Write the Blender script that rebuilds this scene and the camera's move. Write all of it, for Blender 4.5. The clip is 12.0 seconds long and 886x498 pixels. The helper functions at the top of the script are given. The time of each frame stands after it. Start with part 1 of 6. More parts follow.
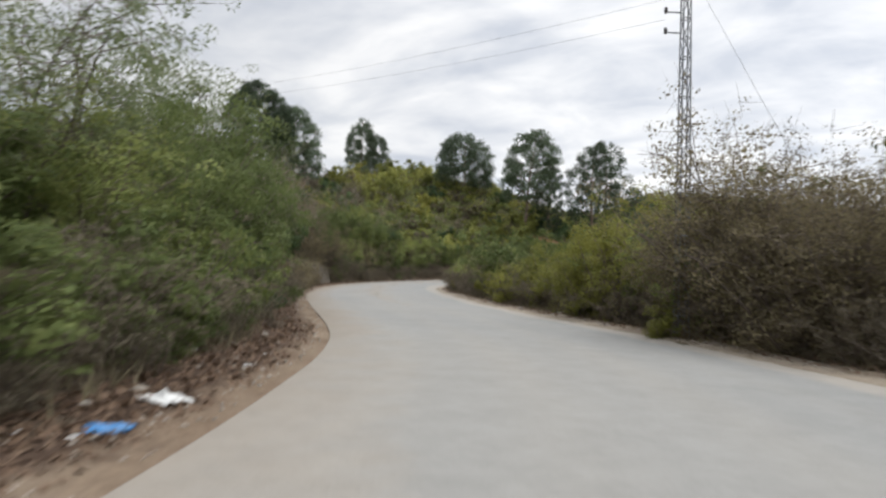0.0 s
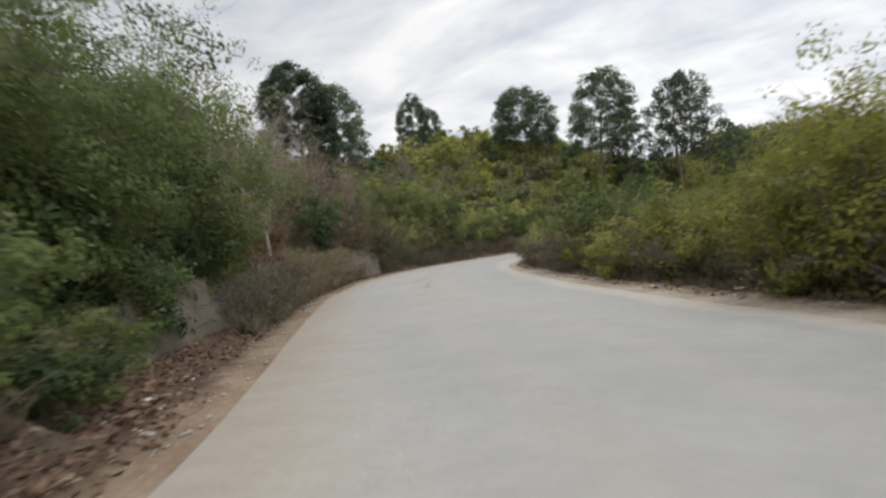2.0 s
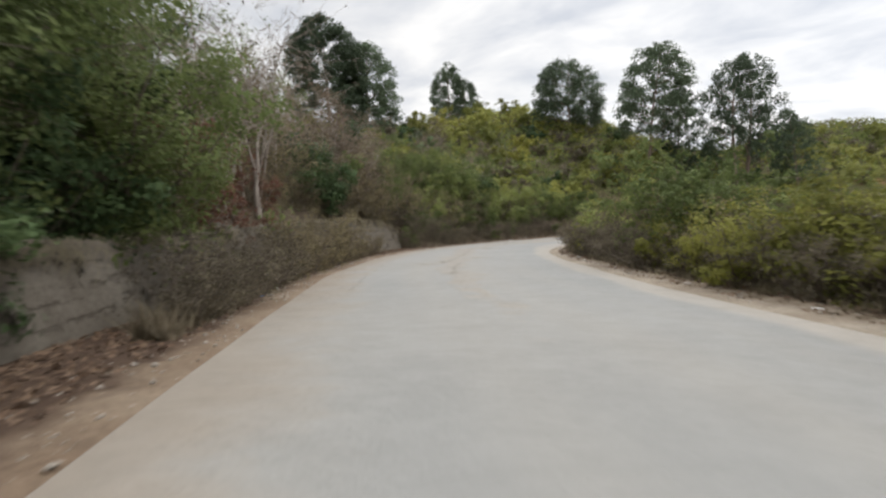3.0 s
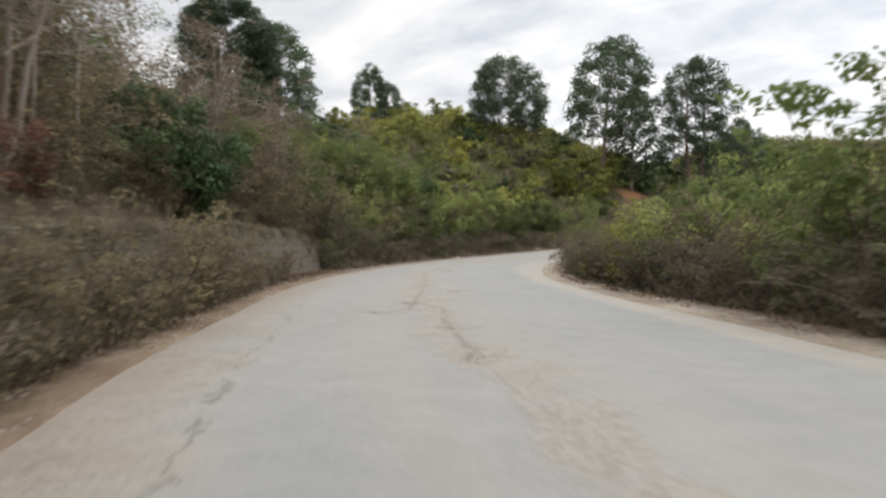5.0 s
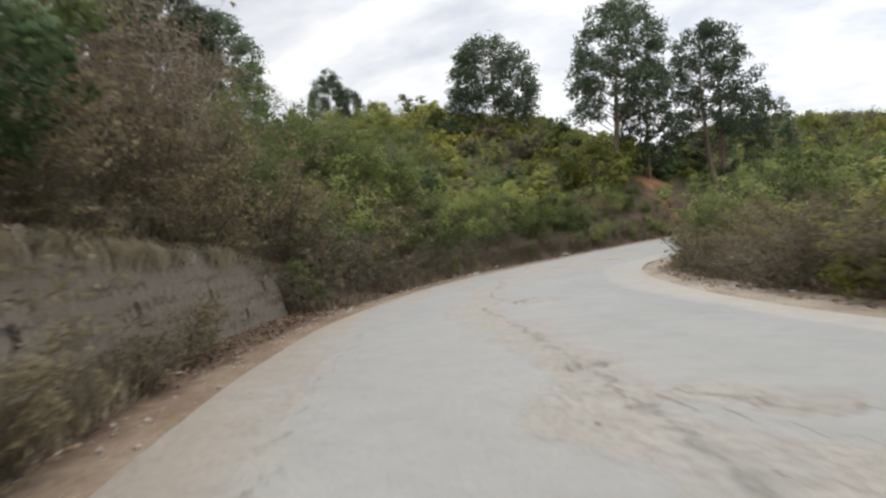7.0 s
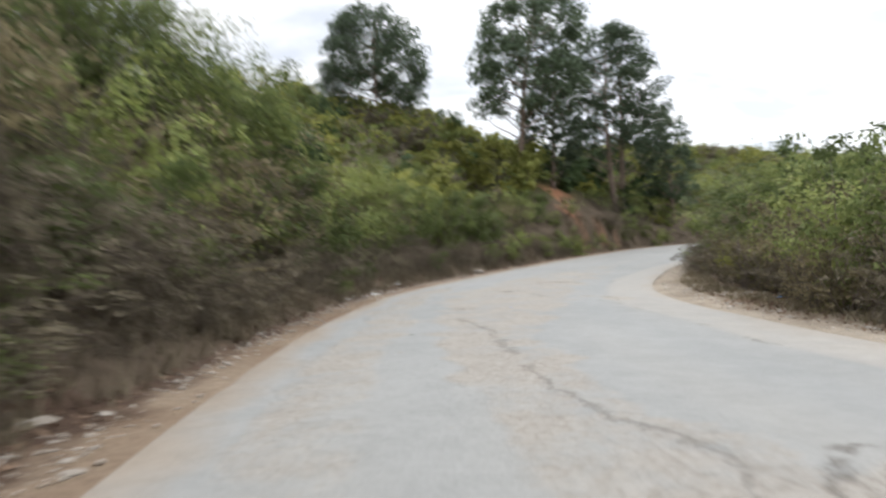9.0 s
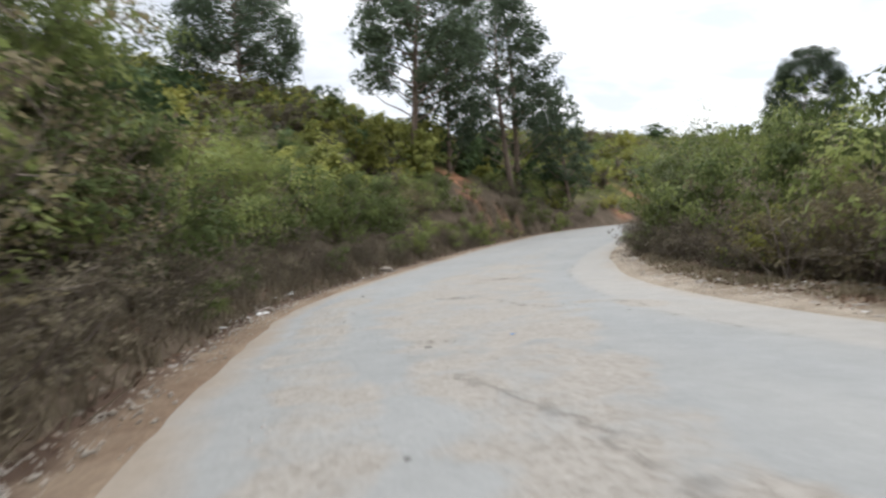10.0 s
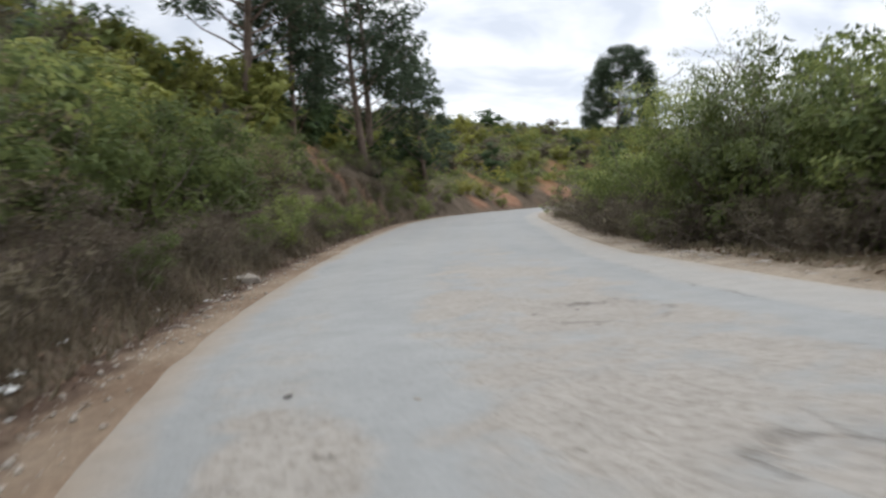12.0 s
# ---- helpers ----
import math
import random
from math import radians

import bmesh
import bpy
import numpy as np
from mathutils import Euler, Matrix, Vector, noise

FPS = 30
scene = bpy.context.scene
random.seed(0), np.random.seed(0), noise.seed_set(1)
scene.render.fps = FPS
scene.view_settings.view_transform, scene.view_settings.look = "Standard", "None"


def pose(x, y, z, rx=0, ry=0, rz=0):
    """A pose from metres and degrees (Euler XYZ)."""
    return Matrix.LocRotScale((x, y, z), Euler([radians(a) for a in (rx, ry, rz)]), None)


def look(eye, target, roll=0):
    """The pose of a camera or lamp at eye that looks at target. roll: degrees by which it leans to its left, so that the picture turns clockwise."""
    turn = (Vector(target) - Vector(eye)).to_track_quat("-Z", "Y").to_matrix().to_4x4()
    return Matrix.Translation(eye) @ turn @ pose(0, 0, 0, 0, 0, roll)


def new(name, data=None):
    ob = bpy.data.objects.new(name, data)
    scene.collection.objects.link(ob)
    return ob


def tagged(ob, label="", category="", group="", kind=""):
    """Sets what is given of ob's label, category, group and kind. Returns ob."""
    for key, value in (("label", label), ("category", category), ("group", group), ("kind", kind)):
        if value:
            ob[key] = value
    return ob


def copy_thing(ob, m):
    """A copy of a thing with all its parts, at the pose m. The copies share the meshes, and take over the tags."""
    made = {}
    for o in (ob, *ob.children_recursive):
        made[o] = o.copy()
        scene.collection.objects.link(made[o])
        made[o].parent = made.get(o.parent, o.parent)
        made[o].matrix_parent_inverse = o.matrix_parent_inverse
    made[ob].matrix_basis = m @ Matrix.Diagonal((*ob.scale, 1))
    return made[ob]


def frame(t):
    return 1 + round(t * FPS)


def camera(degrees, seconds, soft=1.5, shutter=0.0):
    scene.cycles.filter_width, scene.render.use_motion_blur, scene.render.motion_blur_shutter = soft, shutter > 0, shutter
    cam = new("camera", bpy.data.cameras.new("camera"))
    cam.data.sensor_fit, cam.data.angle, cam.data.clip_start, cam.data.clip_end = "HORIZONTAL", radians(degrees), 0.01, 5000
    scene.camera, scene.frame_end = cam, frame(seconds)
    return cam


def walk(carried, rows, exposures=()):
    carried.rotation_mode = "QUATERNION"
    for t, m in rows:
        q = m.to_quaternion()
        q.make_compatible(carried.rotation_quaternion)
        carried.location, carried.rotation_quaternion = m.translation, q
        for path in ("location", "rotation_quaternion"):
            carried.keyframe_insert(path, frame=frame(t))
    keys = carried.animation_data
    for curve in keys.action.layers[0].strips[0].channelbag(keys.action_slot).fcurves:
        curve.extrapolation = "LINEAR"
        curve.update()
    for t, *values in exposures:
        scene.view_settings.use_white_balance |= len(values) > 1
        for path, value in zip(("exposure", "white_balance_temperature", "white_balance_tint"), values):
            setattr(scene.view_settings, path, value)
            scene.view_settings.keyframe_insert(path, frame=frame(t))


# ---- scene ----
SHUTTER = 0.55
cam = camera(70.3, 12.0, soft=2.4, shutter=SHUTTER)
METRES, EYE, TILT, LEAN, TURN = 68.42, 1.3, 0.0, 0.0, 17.3
ROWS = [
    (0.0, 0.0, 0.0, 0.0, -0.04, 1.5, -1.47),
    (0.5, 0.0046, 0.0359, -0.0002, 0.66, 4.05, 1.69),
    (1.0, 0.0058, 0.0698, -0.0007, 2.56, -1.8, -3.19),
    (1.5, 0.004, 0.1076, -0.0013, 2.06, -0.61, -0.26),
    (2.0, -0.0001, 0.1454, -0.0021, 6.45, -0.4, 5.81),
    (2.5, -0.0059, 0.1848, -0.0031, 8.86, -1.47, 2.07),
    (2.7, -0.0089, 0.2009, -0.0034, 9.26, -2.49, 1.45),
    (4.3, -0.0387, 0.3277, -0.0043, 5.51, 0.5, 1.13),
    (4.5, -0.0431, 0.3443, -0.0045, 6.52, 0.11, 0.54),
    (5.0, -0.0535, 0.3881, -0.0052, 1.11, -1.07, 0.57),
    (5.5, -0.0644, 0.431, -0.0058, -0.21, 2.35, 2.38),
    (6.0, -0.0736, 0.4735, -0.0061, -5.42, 0.82, 0.71),
    (6.5, -0.082, 0.5171, -0.0062, -5.46, -0.78, 2.2),
    (6.7, -0.0847, 0.5338, -0.0063, -1.23, -0.2, 5.7),
    (7.5, -0.0945, 0.601, -0.007, -3.2, 1.2, 4.2),
    (8.3, -0.0999, 0.6665, -0.0074, 0.77, 5.78, 6.81),
    (8.4, -0.1001, 0.6753, -0.0074, -1.5, 3.7, 5.5),
    (8.5, -0.1, 0.6838, -0.0074, -5.96, 1.88, 3.2),
    (8.6, -0.1001, 0.6927, -0.0074, -6.1, 3.0, 4.6),
    (9.0, -0.0997, 0.7287, -0.0075, -15.6, 0.4, 1.83),
    (9.5, -0.0952, 0.7722, -0.007, -19.99, -1.88, 0.51),
    (10.0, -0.0897, 0.8168, -0.0067, -27.04, -0.81, 4.45),
    (10.5, -0.0815, 0.859, -0.0064, -30.46, -3.64, 6.33),
    (11.0, -0.0726, 0.8994, -0.0064, -35.55, -2.32, 3.86),
    (11.5, -0.0606, 0.941, -0.0073, -40.52, -2.32, -0.02),
    (12.0, -0.0452, 0.9823, -0.0073, -45.06, -2.8, 4.35),
]
walk(cam, [(t, pose(0, 0, EYE, TILT, LEAN, TURN) @ pose(METRES * x, METRES * y, METRES * z, 90 + pitch, roll, yaw)) for t, x, y, z, yaw, pitch, roll in ROWS],
     exposures=[(0.0, 0.22, 6480, 10), (0.5, 0.08, 6480, 10), (1.0, 0.12, 6650, 10), (1.5, 0.14, 6560, 10), (2.5, 0.28, 6600, 10), (4.5, 0.32, 6640, 10), (6.5, 0.32, 6600, 10), (8.5, 0.6, 6400, 10), (9.5, 0.56, 6400, 10), (10.0, 0.52, 6350, 10), (10.5, 0.34, 6250, 10), (12.0, 0.26, 6270, 10)])

# ---- world and sun: a bright overcast sky ----
SUN_AZ, SUN_EL = 60.0, 64.0
world = bpy.data.worlds.new("overcast_sky")
scene.world = world
world.use_nodes = True
wn, wl = world.node_tree.nodes, world.node_tree.links
wn.clear()


def wnode(kind, **inputs):
    n = wn.new(kind)
    for k, v in inputs.items():
        n.inputs[k.replace("_", " ")].default_value = v
    return n


sky = wn.new("ShaderNodeTexSky")
sky.sky_type, sky.sun_disc = "NISHITA", False
sky.sun_elevation, sky.sun_rotation = radians(SUN_EL), radians(SUN_AZ)
coord = wn.new("ShaderNodeTexCoord")
split = wn.new("ShaderNodeSeparateXYZ")
wl.new(coord.outputs["Generated"], split.inputs[0])
lift = wn.new("ShaderNodeMath")
lift.operation = "ADD"
lift.inputs[1].default_value = 0.22
wl.new(split.outputs["Z"], lift.inputs[0])
flat = wn.new("ShaderNodeVectorMath")
flat.operation = "DIVIDE"
wl.new(coord.outputs["Generated"], flat.inputs[0])
wl.new(lift.outputs[0], flat.inputs[1])
mapping = wn.new("ShaderNodeMapping")
mapping.inputs["Rotation"].default_value = (0, 0, radians(35))
mapping.inputs["Scale"].default_value = (1.0, 1.35, 1.0)
wl.new(flat.outputs[0], mapping.inputs["Vector"])
cloud = wnode("ShaderNodeTexNoise", Scale=2.5, Detail=7.0, Roughness=0.52, Distortion=0.35)
wl.new(mapping.outputs[0], cloud.inputs["Vector"])
ramp = wn.new("ShaderNodeValToRGB")
ramp.color_ramp.elements[0].position, ramp.color_ramp.elements[0].color = 0.36, (0.63, 0.665, 0.73, 1)
ramp.color_ramp.elements[1].position, ramp.color_ramp.elements[1].color = 0.66, (1.0, 1.0, 1.0, 1)
wl.new(cloud.outputs["Fac"], ramp.inputs[0])
# the cloud is brighter on the sun's side
side = wn.new("ShaderNodeVectorMath")
side.operation = "DOT_PRODUCT"
side.inputs[1].default_value = (math.sin(radians(SUN_AZ)), math.cos(radians(SUN_AZ)), 0.35)
wl.new(coord.outputs["Generated"], side.inputs[0])
glow = wn.new("ShaderNodeMapRange")
glow.inputs["From Min"].default_value, glow.inputs["From Max"].default_value = -0.4, 0.95
glow.inputs["To Min"].default_value, glow.inputs["To Max"].default_value = 0.82, 1.22
wl.new(side.outputs["Value"], glow.inputs["Value"])
bright = wn.new("ShaderNodeVectorMath")
bright.operation = "SCALE"
wl.new(ramp.outputs[0], bright.inputs[0])
wl.new(glow.outputs[0], bright.inputs["Scale"])
# an overcast sky is about three times as bright overhead as at the horizon
zenith = wn.new("ShaderNodeMapRange")
zenith.interpolation_type = "SMOOTHSTEP"
zenith.inputs["From Min"].default_value, zenith.inputs["From Max"].default_value = 0.35, 1.0
zenith.inputs["To Min"].default_value, zenith.inputs["To Max"].default_value = 1.0, 3.0
wl.new(split.outputs["Z"], zenith.inputs["Value"])
overhead = wn.new("ShaderNodeVectorMath")
overhead.operation = "SCALE"
wl.new(bright.outputs[0], overhead.inputs[0])
wl.new(zenith.outputs[0], overhead.inputs["Scale"])
sky_bg = wnode("ShaderNodeBackground", Strength=0.05)
wl.new(sky.outputs[0], sky_bg.inputs[0])
cloud_bg = wnode("ShaderNodeBackground", Strength=0.92)
wl.new(overhead.outputs[0], cloud_bg.inputs[0])
mix = wn.new("ShaderNodeMixShader")
mix.inputs[0].default_value = 0.9
wl.new(sky_bg.outputs[0], mix.inputs[1])
wl.new(cloud_bg.outputs[0], mix.inputs[2])
wout = wn.new("ShaderNodeOutputWorld")
wl.new(mix.outputs[0], wout.inputs[0])

sun = new("sun", bpy.data.lights.new("sun", "SUN"))
sun.data.energy, sun.data.angle, sun.data.color = 0.8, radians(30), (1.0, 0.95, 0.87)
sun_dir = Vector((math.sin(radians(SUN_AZ)) * math.cos(radians(SUN_EL)), math.cos(radians(SUN_AZ)) * math.cos(radians(SUN_EL)), math.sin(radians(SUN_EL))))
sun.matrix_world = look(sun_dir * 80, (0, 0, 0))


# ---- materials ----
def material(name, rough=0.85, spec=0.25):
    m = bpy.data.materials.new(name)
    m.use_nodes = True
    b = m.node_tree.nodes["Principled BSDF"]
    b.inputs["Roughness"].default_value = rough
    b.inputs["Specular IOR Level"].default_value = spec
    return m, m.node_tree.nodes, m.node_tree.links, b


def add(nodes, kind, **inputs):
    n = nodes.new(kind)
    for k, v in inputs.items():
        n.inputs[k.replace("_", " ")].default_value = v
    return n


def ramp_of(nodes, *stops):
    r = nodes.new("ShaderNodeValToRGB")
    e = r.color_ramp.elements
    while len(e) < len(stops):
        e.new(0.5)
    for el, (p, c) in zip(e, stops):
        el.position, el.color = p, (*c, 1)
    return r


def mix_of(nodes, links, fac, a, b, blend="MIX"):
    m = nodes.new("ShaderNodeMix")
    m.data_type, m.blend_type = "RGBA", blend
    for sock, v in ((m.inputs[0], fac), (m.inputs[6], a), (m.inputs[7], b)):
        if hasattr(v, "is_linked"):
            links.new(v, sock)
        elif isinstance(v, tuple):
            sock.default_value = (*v, 1)
        else:
            sock.default_value = v
    return m.outputs[2]


def noise_of(nodes, links, vec, scale, detail=4.0, rough=0.55):
    n = add(nodes, "ShaderNodeTexNoise", Scale=scale, Detail=detail, Roughness=rough)
    links.new(vec, n.inputs["Vector"])
    return n.outputs["Fac"]


def range_of(nodes, links, v, a, b, c=0.0, d=1.0):
    n = nodes.new("ShaderNodeMapRange")
    for k, x in (("From Min", a), ("From Max", b), ("To Min", c), ("To Max", d)):
        n.inputs[k].default_value = x
    links.new(v, n.inputs["Value"])
    return n.outputs[0]


def bump_of(nodes, links, height, bsdf, strength, dist):
    n = add(nodes, "ShaderNodeBump", Strength=strength, Distance=dist)
    links.new(height, n.inputs["Height"])
    links.new(n.outputs[0], bsdf.inputs["Normal"])


def leaf_material(name, *colours, trans=0.42, rough=0.6):
    """Foliage: each leaf takes its own tint, each plant its own cast."""
    m, n, l, b = material(name, rough, 0.08)
    geo, info = n.new("ShaderNodeNewGeometry"), n.new("ShaderNodeObjectInfo")
    stops = [(i / max(1, len(colours) - 1), c) for i, c in enumerate(colours)]
    r = ramp_of(n, *stops)
    mixv = n.new("ShaderNodeMath")
    mixv.operation = "MULTIPLY_ADD"
    mixv.inputs[1].default_value, mixv.inputs[2].default_value = 0.42, 0.08
    l.new(geo.outputs["Random Per Island"], mixv.inputs[0])
    addv = n.new("ShaderNodeMath")
    addv.operation = "MULTIPLY_ADD"
    addv.inputs[1].default_value = 0.42
    l.new(info.outputs["Random"], addv.inputs[0])
    l.new(mixv.outputs[0], addv.inputs[2])
    l.new(addv.outputs[0], r.inputs[0])
    tc = n.new("ShaderNodeTexCoord")
    big = noise_of(n, l, tc.outputs["Object"], 1.7, 2.0)
    val = range_of(n, l, big, 0.3, 0.7, 1.08, 1.66)
    hsv = add(n, "ShaderNodeHueSaturation")
    l.new(r.outputs[0], hsv.inputs["Color"])
    own = n.new("ShaderNodeMath")
    own.operation = "MULTIPLY"
    l.new(val, own.inputs[0])
    l.new(range_of(n, l, info.outputs["Random"], 0.0, 1.0, 0.74, 1.28), own.inputs[1])
    l.new(own.outputs[0], hsv.inputs["Value"])
    l.new(hsv.outputs[0], b.inputs["Base Color"])
    tr = n.new("ShaderNodeBsdfTranslucent")
    l.new(hsv.outputs[0], tr.inputs[0])
    mx = n.new("ShaderNodeMixShader")
    mx.inputs[0].default_value = trans
    l.new(b.outputs[0], mx.inputs[1])
    l.new(tr.outputs[0], mx.inputs[2])
    l.new(mx.outputs[0], n["Material Output"].inputs[0])
    return m


def bark_material(name, dark, light, scale=6.0):
    m, n, l, b = material(name, 0.9, 0.15)
    tc = n.new("ShaderNodeTexCoord")
    mp = add(n, "ShaderNodeMapping", Scale=(1.0, 1.0, 0.25))
    l.new(tc.outputs["Object"], mp.inputs["Vector"])
    f = noise_of(n, l, mp.outputs[0], scale, 5.0)
    r = ramp_of(n, (0.3, dark), (0.7, light))
    l.new(f, r.inputs[0])
    l.new(r.outputs[0], b.inputs["Base Color"])
    bump_of(n, l, f, b, 0.5, 0.03)
    return m


LEAF = {
    "green": leaf_material("green_leaves", (0.086, 0.108, 0.038), (0.134, 0.159, 0.053), (0.188, 0.195, 0.067)),
    "olive": leaf_material("olive_leaves", (0.112, 0.12, 0.031), (0.165, 0.166, 0.042), (0.22, 0.2, 0.053)),
    "dry": leaf_material("dry_brown_leaves", (0.072, 0.062, 0.045), (0.103, 0.088, 0.062), (0.13, 0.115, 0.075)),
    "fawn": leaf_material("fawn_leaves", (0.11, 0.083, 0.058), (0.15, 0.115, 0.083), (0.18, 0.143, 0.104)),
    "thorn": leaf_material("thorn_leaves", (0.092, 0.078, 0.046), (0.135, 0.112, 0.066), (0.165, 0.146, 0.08)),
    "dark": leaf_material("dark_glossy_leaves", (0.034, 0.054, 0.025), (0.05, 0.077, 0.033), (0.072, 0.098, 0.041), trans=0.25, rough=0.6),
    # darker copy of green: a duller leaf, with tree shade put into the colour
    "shady": leaf_material("shady_leaves", (0.056, 0.074, 0.029), (0.084, 0.106, 0.038), (0.12, 0.134, 0.049)),
    "russet": leaf_material("russet_leaves", (0.1, 0.05, 0.036), (0.145, 0.074, 0.052), (0.165, 0.098, 0.07)),
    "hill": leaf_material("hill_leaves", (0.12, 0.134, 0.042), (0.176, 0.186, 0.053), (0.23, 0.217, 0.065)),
    "pine": leaf_material("pine_needles", (0.046, 0.064, 0.04), (0.066, 0.088, 0.054), (0.09, 0.114, 0.07), trans=0.3),
    "grey": leaf_material("grey_green_leaves", (0.085, 0.108, 0.056), (0.13, 0.152, 0.08), (0.175, 0.19, 0.105)),
    "grass": leaf_material("dry_grass_blades", (0.085, 0.07, 0.047), (0.135, 0.112, 0.078), (0.1, 0.09, 0.05), trans=0.2),
}
BARK = {
    "twig": bark_material("grey_brown_twigs", (0.085, 0.068, 0.054), (0.19, 0.155, 0.125)),
    "pine": bark_material("pine_bark", (0.12, 0.09, 0.072), (0.28, 0.21, 0.17)),
    "pale": bark_material("pale_bark", (0.2, 0.165, 0.14), (0.37, 0.32, 0.275)),
}


def road_material():
    m, n, l, b = material("dusty_asphalt", 0.88, 0.25)
    tc = n.new("ShaderNodeTexCoord")
    o = tc.outputs["Object"]
    across = n.new("ShaderNodeAttribute")
    across.attribute_name = "across"
    broken = n.new("ShaderNodeAttribute")
    broken.attribute_name = "broken"
    patch = noise_of(n, l, o, 0.28, 5.0)
    fine = noise_of(n, l, o, 9.0, 6.0, 0.7)
    grain = noise_of(n, l, o, 130.0, 3.0, 0.6)
    grey = ramp_of(n, (0.25, (0.202, 0.206, 0.202)), (0.75, (0.245, 0.247, 0.24)))
    l.new(patch, grey.inputs[0])
    dust = ramp_of(n, (0.28, (0.24, 0.217, 0.19)), (0.72, (0.298, 0.273, 0.241)))
    l.new(fine, dust.inputs[0])
    # dust on the margins, with a ragged outline
    edge = n.new("ShaderNodeMath")
    edge.operation = "MULTIPLY_ADD"
    edge.inputs[1].default_value = -1.5
    l.new(noise_of(n, l, o, 0.9, 5.0, 0.6), edge.inputs[0])
    l.new(across.outputs["Fac"], edge.inputs[2])
    margin = range_of(n, l, edge.outputs[0], 0.2, -0.55)
    rag = n.new("ShaderNodeMath")
    rag.operation = "MULTIPLY_ADD"
    rag.inputs[1].default_value = 1.7
    l.new(noise_of(n, l, o, 1.6, 7.0, 0.68), rag.inputs[0])
    l.new(broken.outputs["Fac"], rag.inputs[2])
    worn = n.new("ShaderNodeMath")
    worn.operation = "ADD"
    worn.inputs[1].default_value = 0.0
    l.new(range_of(n, l, rag.outputs[0], 1.12, 1.55), worn.inputs[0])
    both = n.new("ShaderNodeMath")
    both.operation = "MAXIMUM"
    l.new(margin, both.inputs[0])
    l.new(worn.outputs[0], both.inputs[1])
    c = mix_of(n, l, both.outputs[0], grey.outputs[0], dust.outputs[0])
    c = mix_of(n, l, 0.35, c, ramp_grain(n, l, grain), "MULTIPLY")
    soil = range_of(n, l, edge.outputs[0], 0.1, -0.75)
    soft = n.new("ShaderNodeMath")
    soft.operation = "MULTIPLY"
    soft.inputs[1].default_value = 0.8
    l.new(soil, soft.inputs[0])
    c = mix_of(n, l, soft.outputs[0], c, (0.212, 0.17, 0.127))
    strip = n.new("ShaderNodeAttribute")
    strip.attribute_name = "pale_strip"
    pale = n.new("ShaderNodeMath")
    pale.operation = "MULTIPLY"
    l.new(strip.outputs["Fac"], pale.inputs[0])
    l.new(range_of(n, l, noise_of(n, l, o, 1.3, 6.0, 0.7), 0.3, 0.6, 0.6, 1.0), pale.inputs[1])
    c = mix_of(n, l, pale.outputs[0], c, mix_of(n, l, fine, (0.272, 0.245, 0.21), (0.335, 0.308, 0.273)))
    lane = n.new("ShaderNodeAttribute")
    lane.attribute_name = "tracks"
    c = mix_of(n, l, lane.outputs["Fac"], c, (0.268, 0.251, 0.223))
    # crumbs and hollows where the asphalt has gone
    crumb = noise_of(n, l, o, 13.0, 7.0, 0.72)
    rough_dust = n.new("ShaderNodeMath")
    rough_dust.operation = "MULTIPLY"
    l.new(worn.outputs[0], rough_dust.inputs[0])
    l.new(range_of(n, l, crumb, 0.5, 0.36), rough_dust.inputs[1])
    c = mix_of(n, l, rough_dust.outputs[0], c, (0.222, 0.197, 0.168))
    stain = range_of(n, l, noise_of(n, l, o, 2.2, 6.0, 0.7), 0.3, 0.7, 0.92, 1.07)
    shade = add(n, "ShaderNodeHueSaturation")
    l.new(c, shade.inputs["Color"])
    l.new(stain, shade.inputs["Value"])
    # winding seams and the ragged rims of holes, from their distance along the mesh
    shake = range_of(n, l, noise_of(n, l, o, 2.6, 8.0, 0.72), 0.2, 0.8, -0.26, 0.26)
    dark = None
    for name, core, edge, cut in (("seam_mid", 0.012, 0.06, 0.4), ("seam_lane", 0.006, 0.022, 0.46), ("seam_right", 0.015, 0.05, 0.5), ("hole_rim", 0.012, 0.06, 0.48)):
        at = n.new("ShaderNodeAttribute")
        at.attribute_name = name
        far = n.new("ShaderNodeMath")
        l.new(at.outputs["Fac"], far.inputs[0])
        l.new(shake, far.inputs[1])
        near = n.new("ShaderNodeMath")
        near.operation = "ABSOLUTE"
        l.new(far.outputs[0], near.inputs[0])
        line = n.new("ShaderNodeMath")
        line.operation = "MULTIPLY"
        l.new(range_of(n, l, near.outputs[0], edge, core), line.inputs[0])
        l.new(range_of(n, l, noise_of(n, l, o, 1.7, 5.0, 0.7), cut, cut + 0.08), line.inputs[1])
        if name == "hole_rim":
            strong = n.new("ShaderNodeMath")
            strong.operation = "MULTIPLY"
            strong.inputs[1].default_value = 1.5
            l.new(line.outputs[0], strong.inputs[0])
            line = strong
        if dark is None:
            dark = line.outputs[0]
        else:
            most = n.new("ShaderNodeMath")
            most.operation = "MAXIMUM"
            l.new(dark, most.inputs[0])
            l.new(line.outputs[0], most.inputs[1])
            dark = most.outputs[0]
    gap = n.new("ShaderNodeMath")
    gap.operation = "MULTIPLY"
    gap.inputs[1].default_value = 0.5
    l.new(dark, gap.inputs[0])
    c = mix_of(n, l, gap.outputs[0], shade.outputs[0], (0.12, 0.106, 0.09))
    l.new(c, b.inputs["Base Color"])
    # the worn places lie a little lower than the asphalt, the cracks lower still
    low = n.new("ShaderNodeMath")
    low.operation = "MULTIPLY_ADD"
    low.inputs[1].default_value = -0.7
    l.new(worn.outputs[0], low.inputs[0])
    lumpy = n.new("ShaderNodeMath")
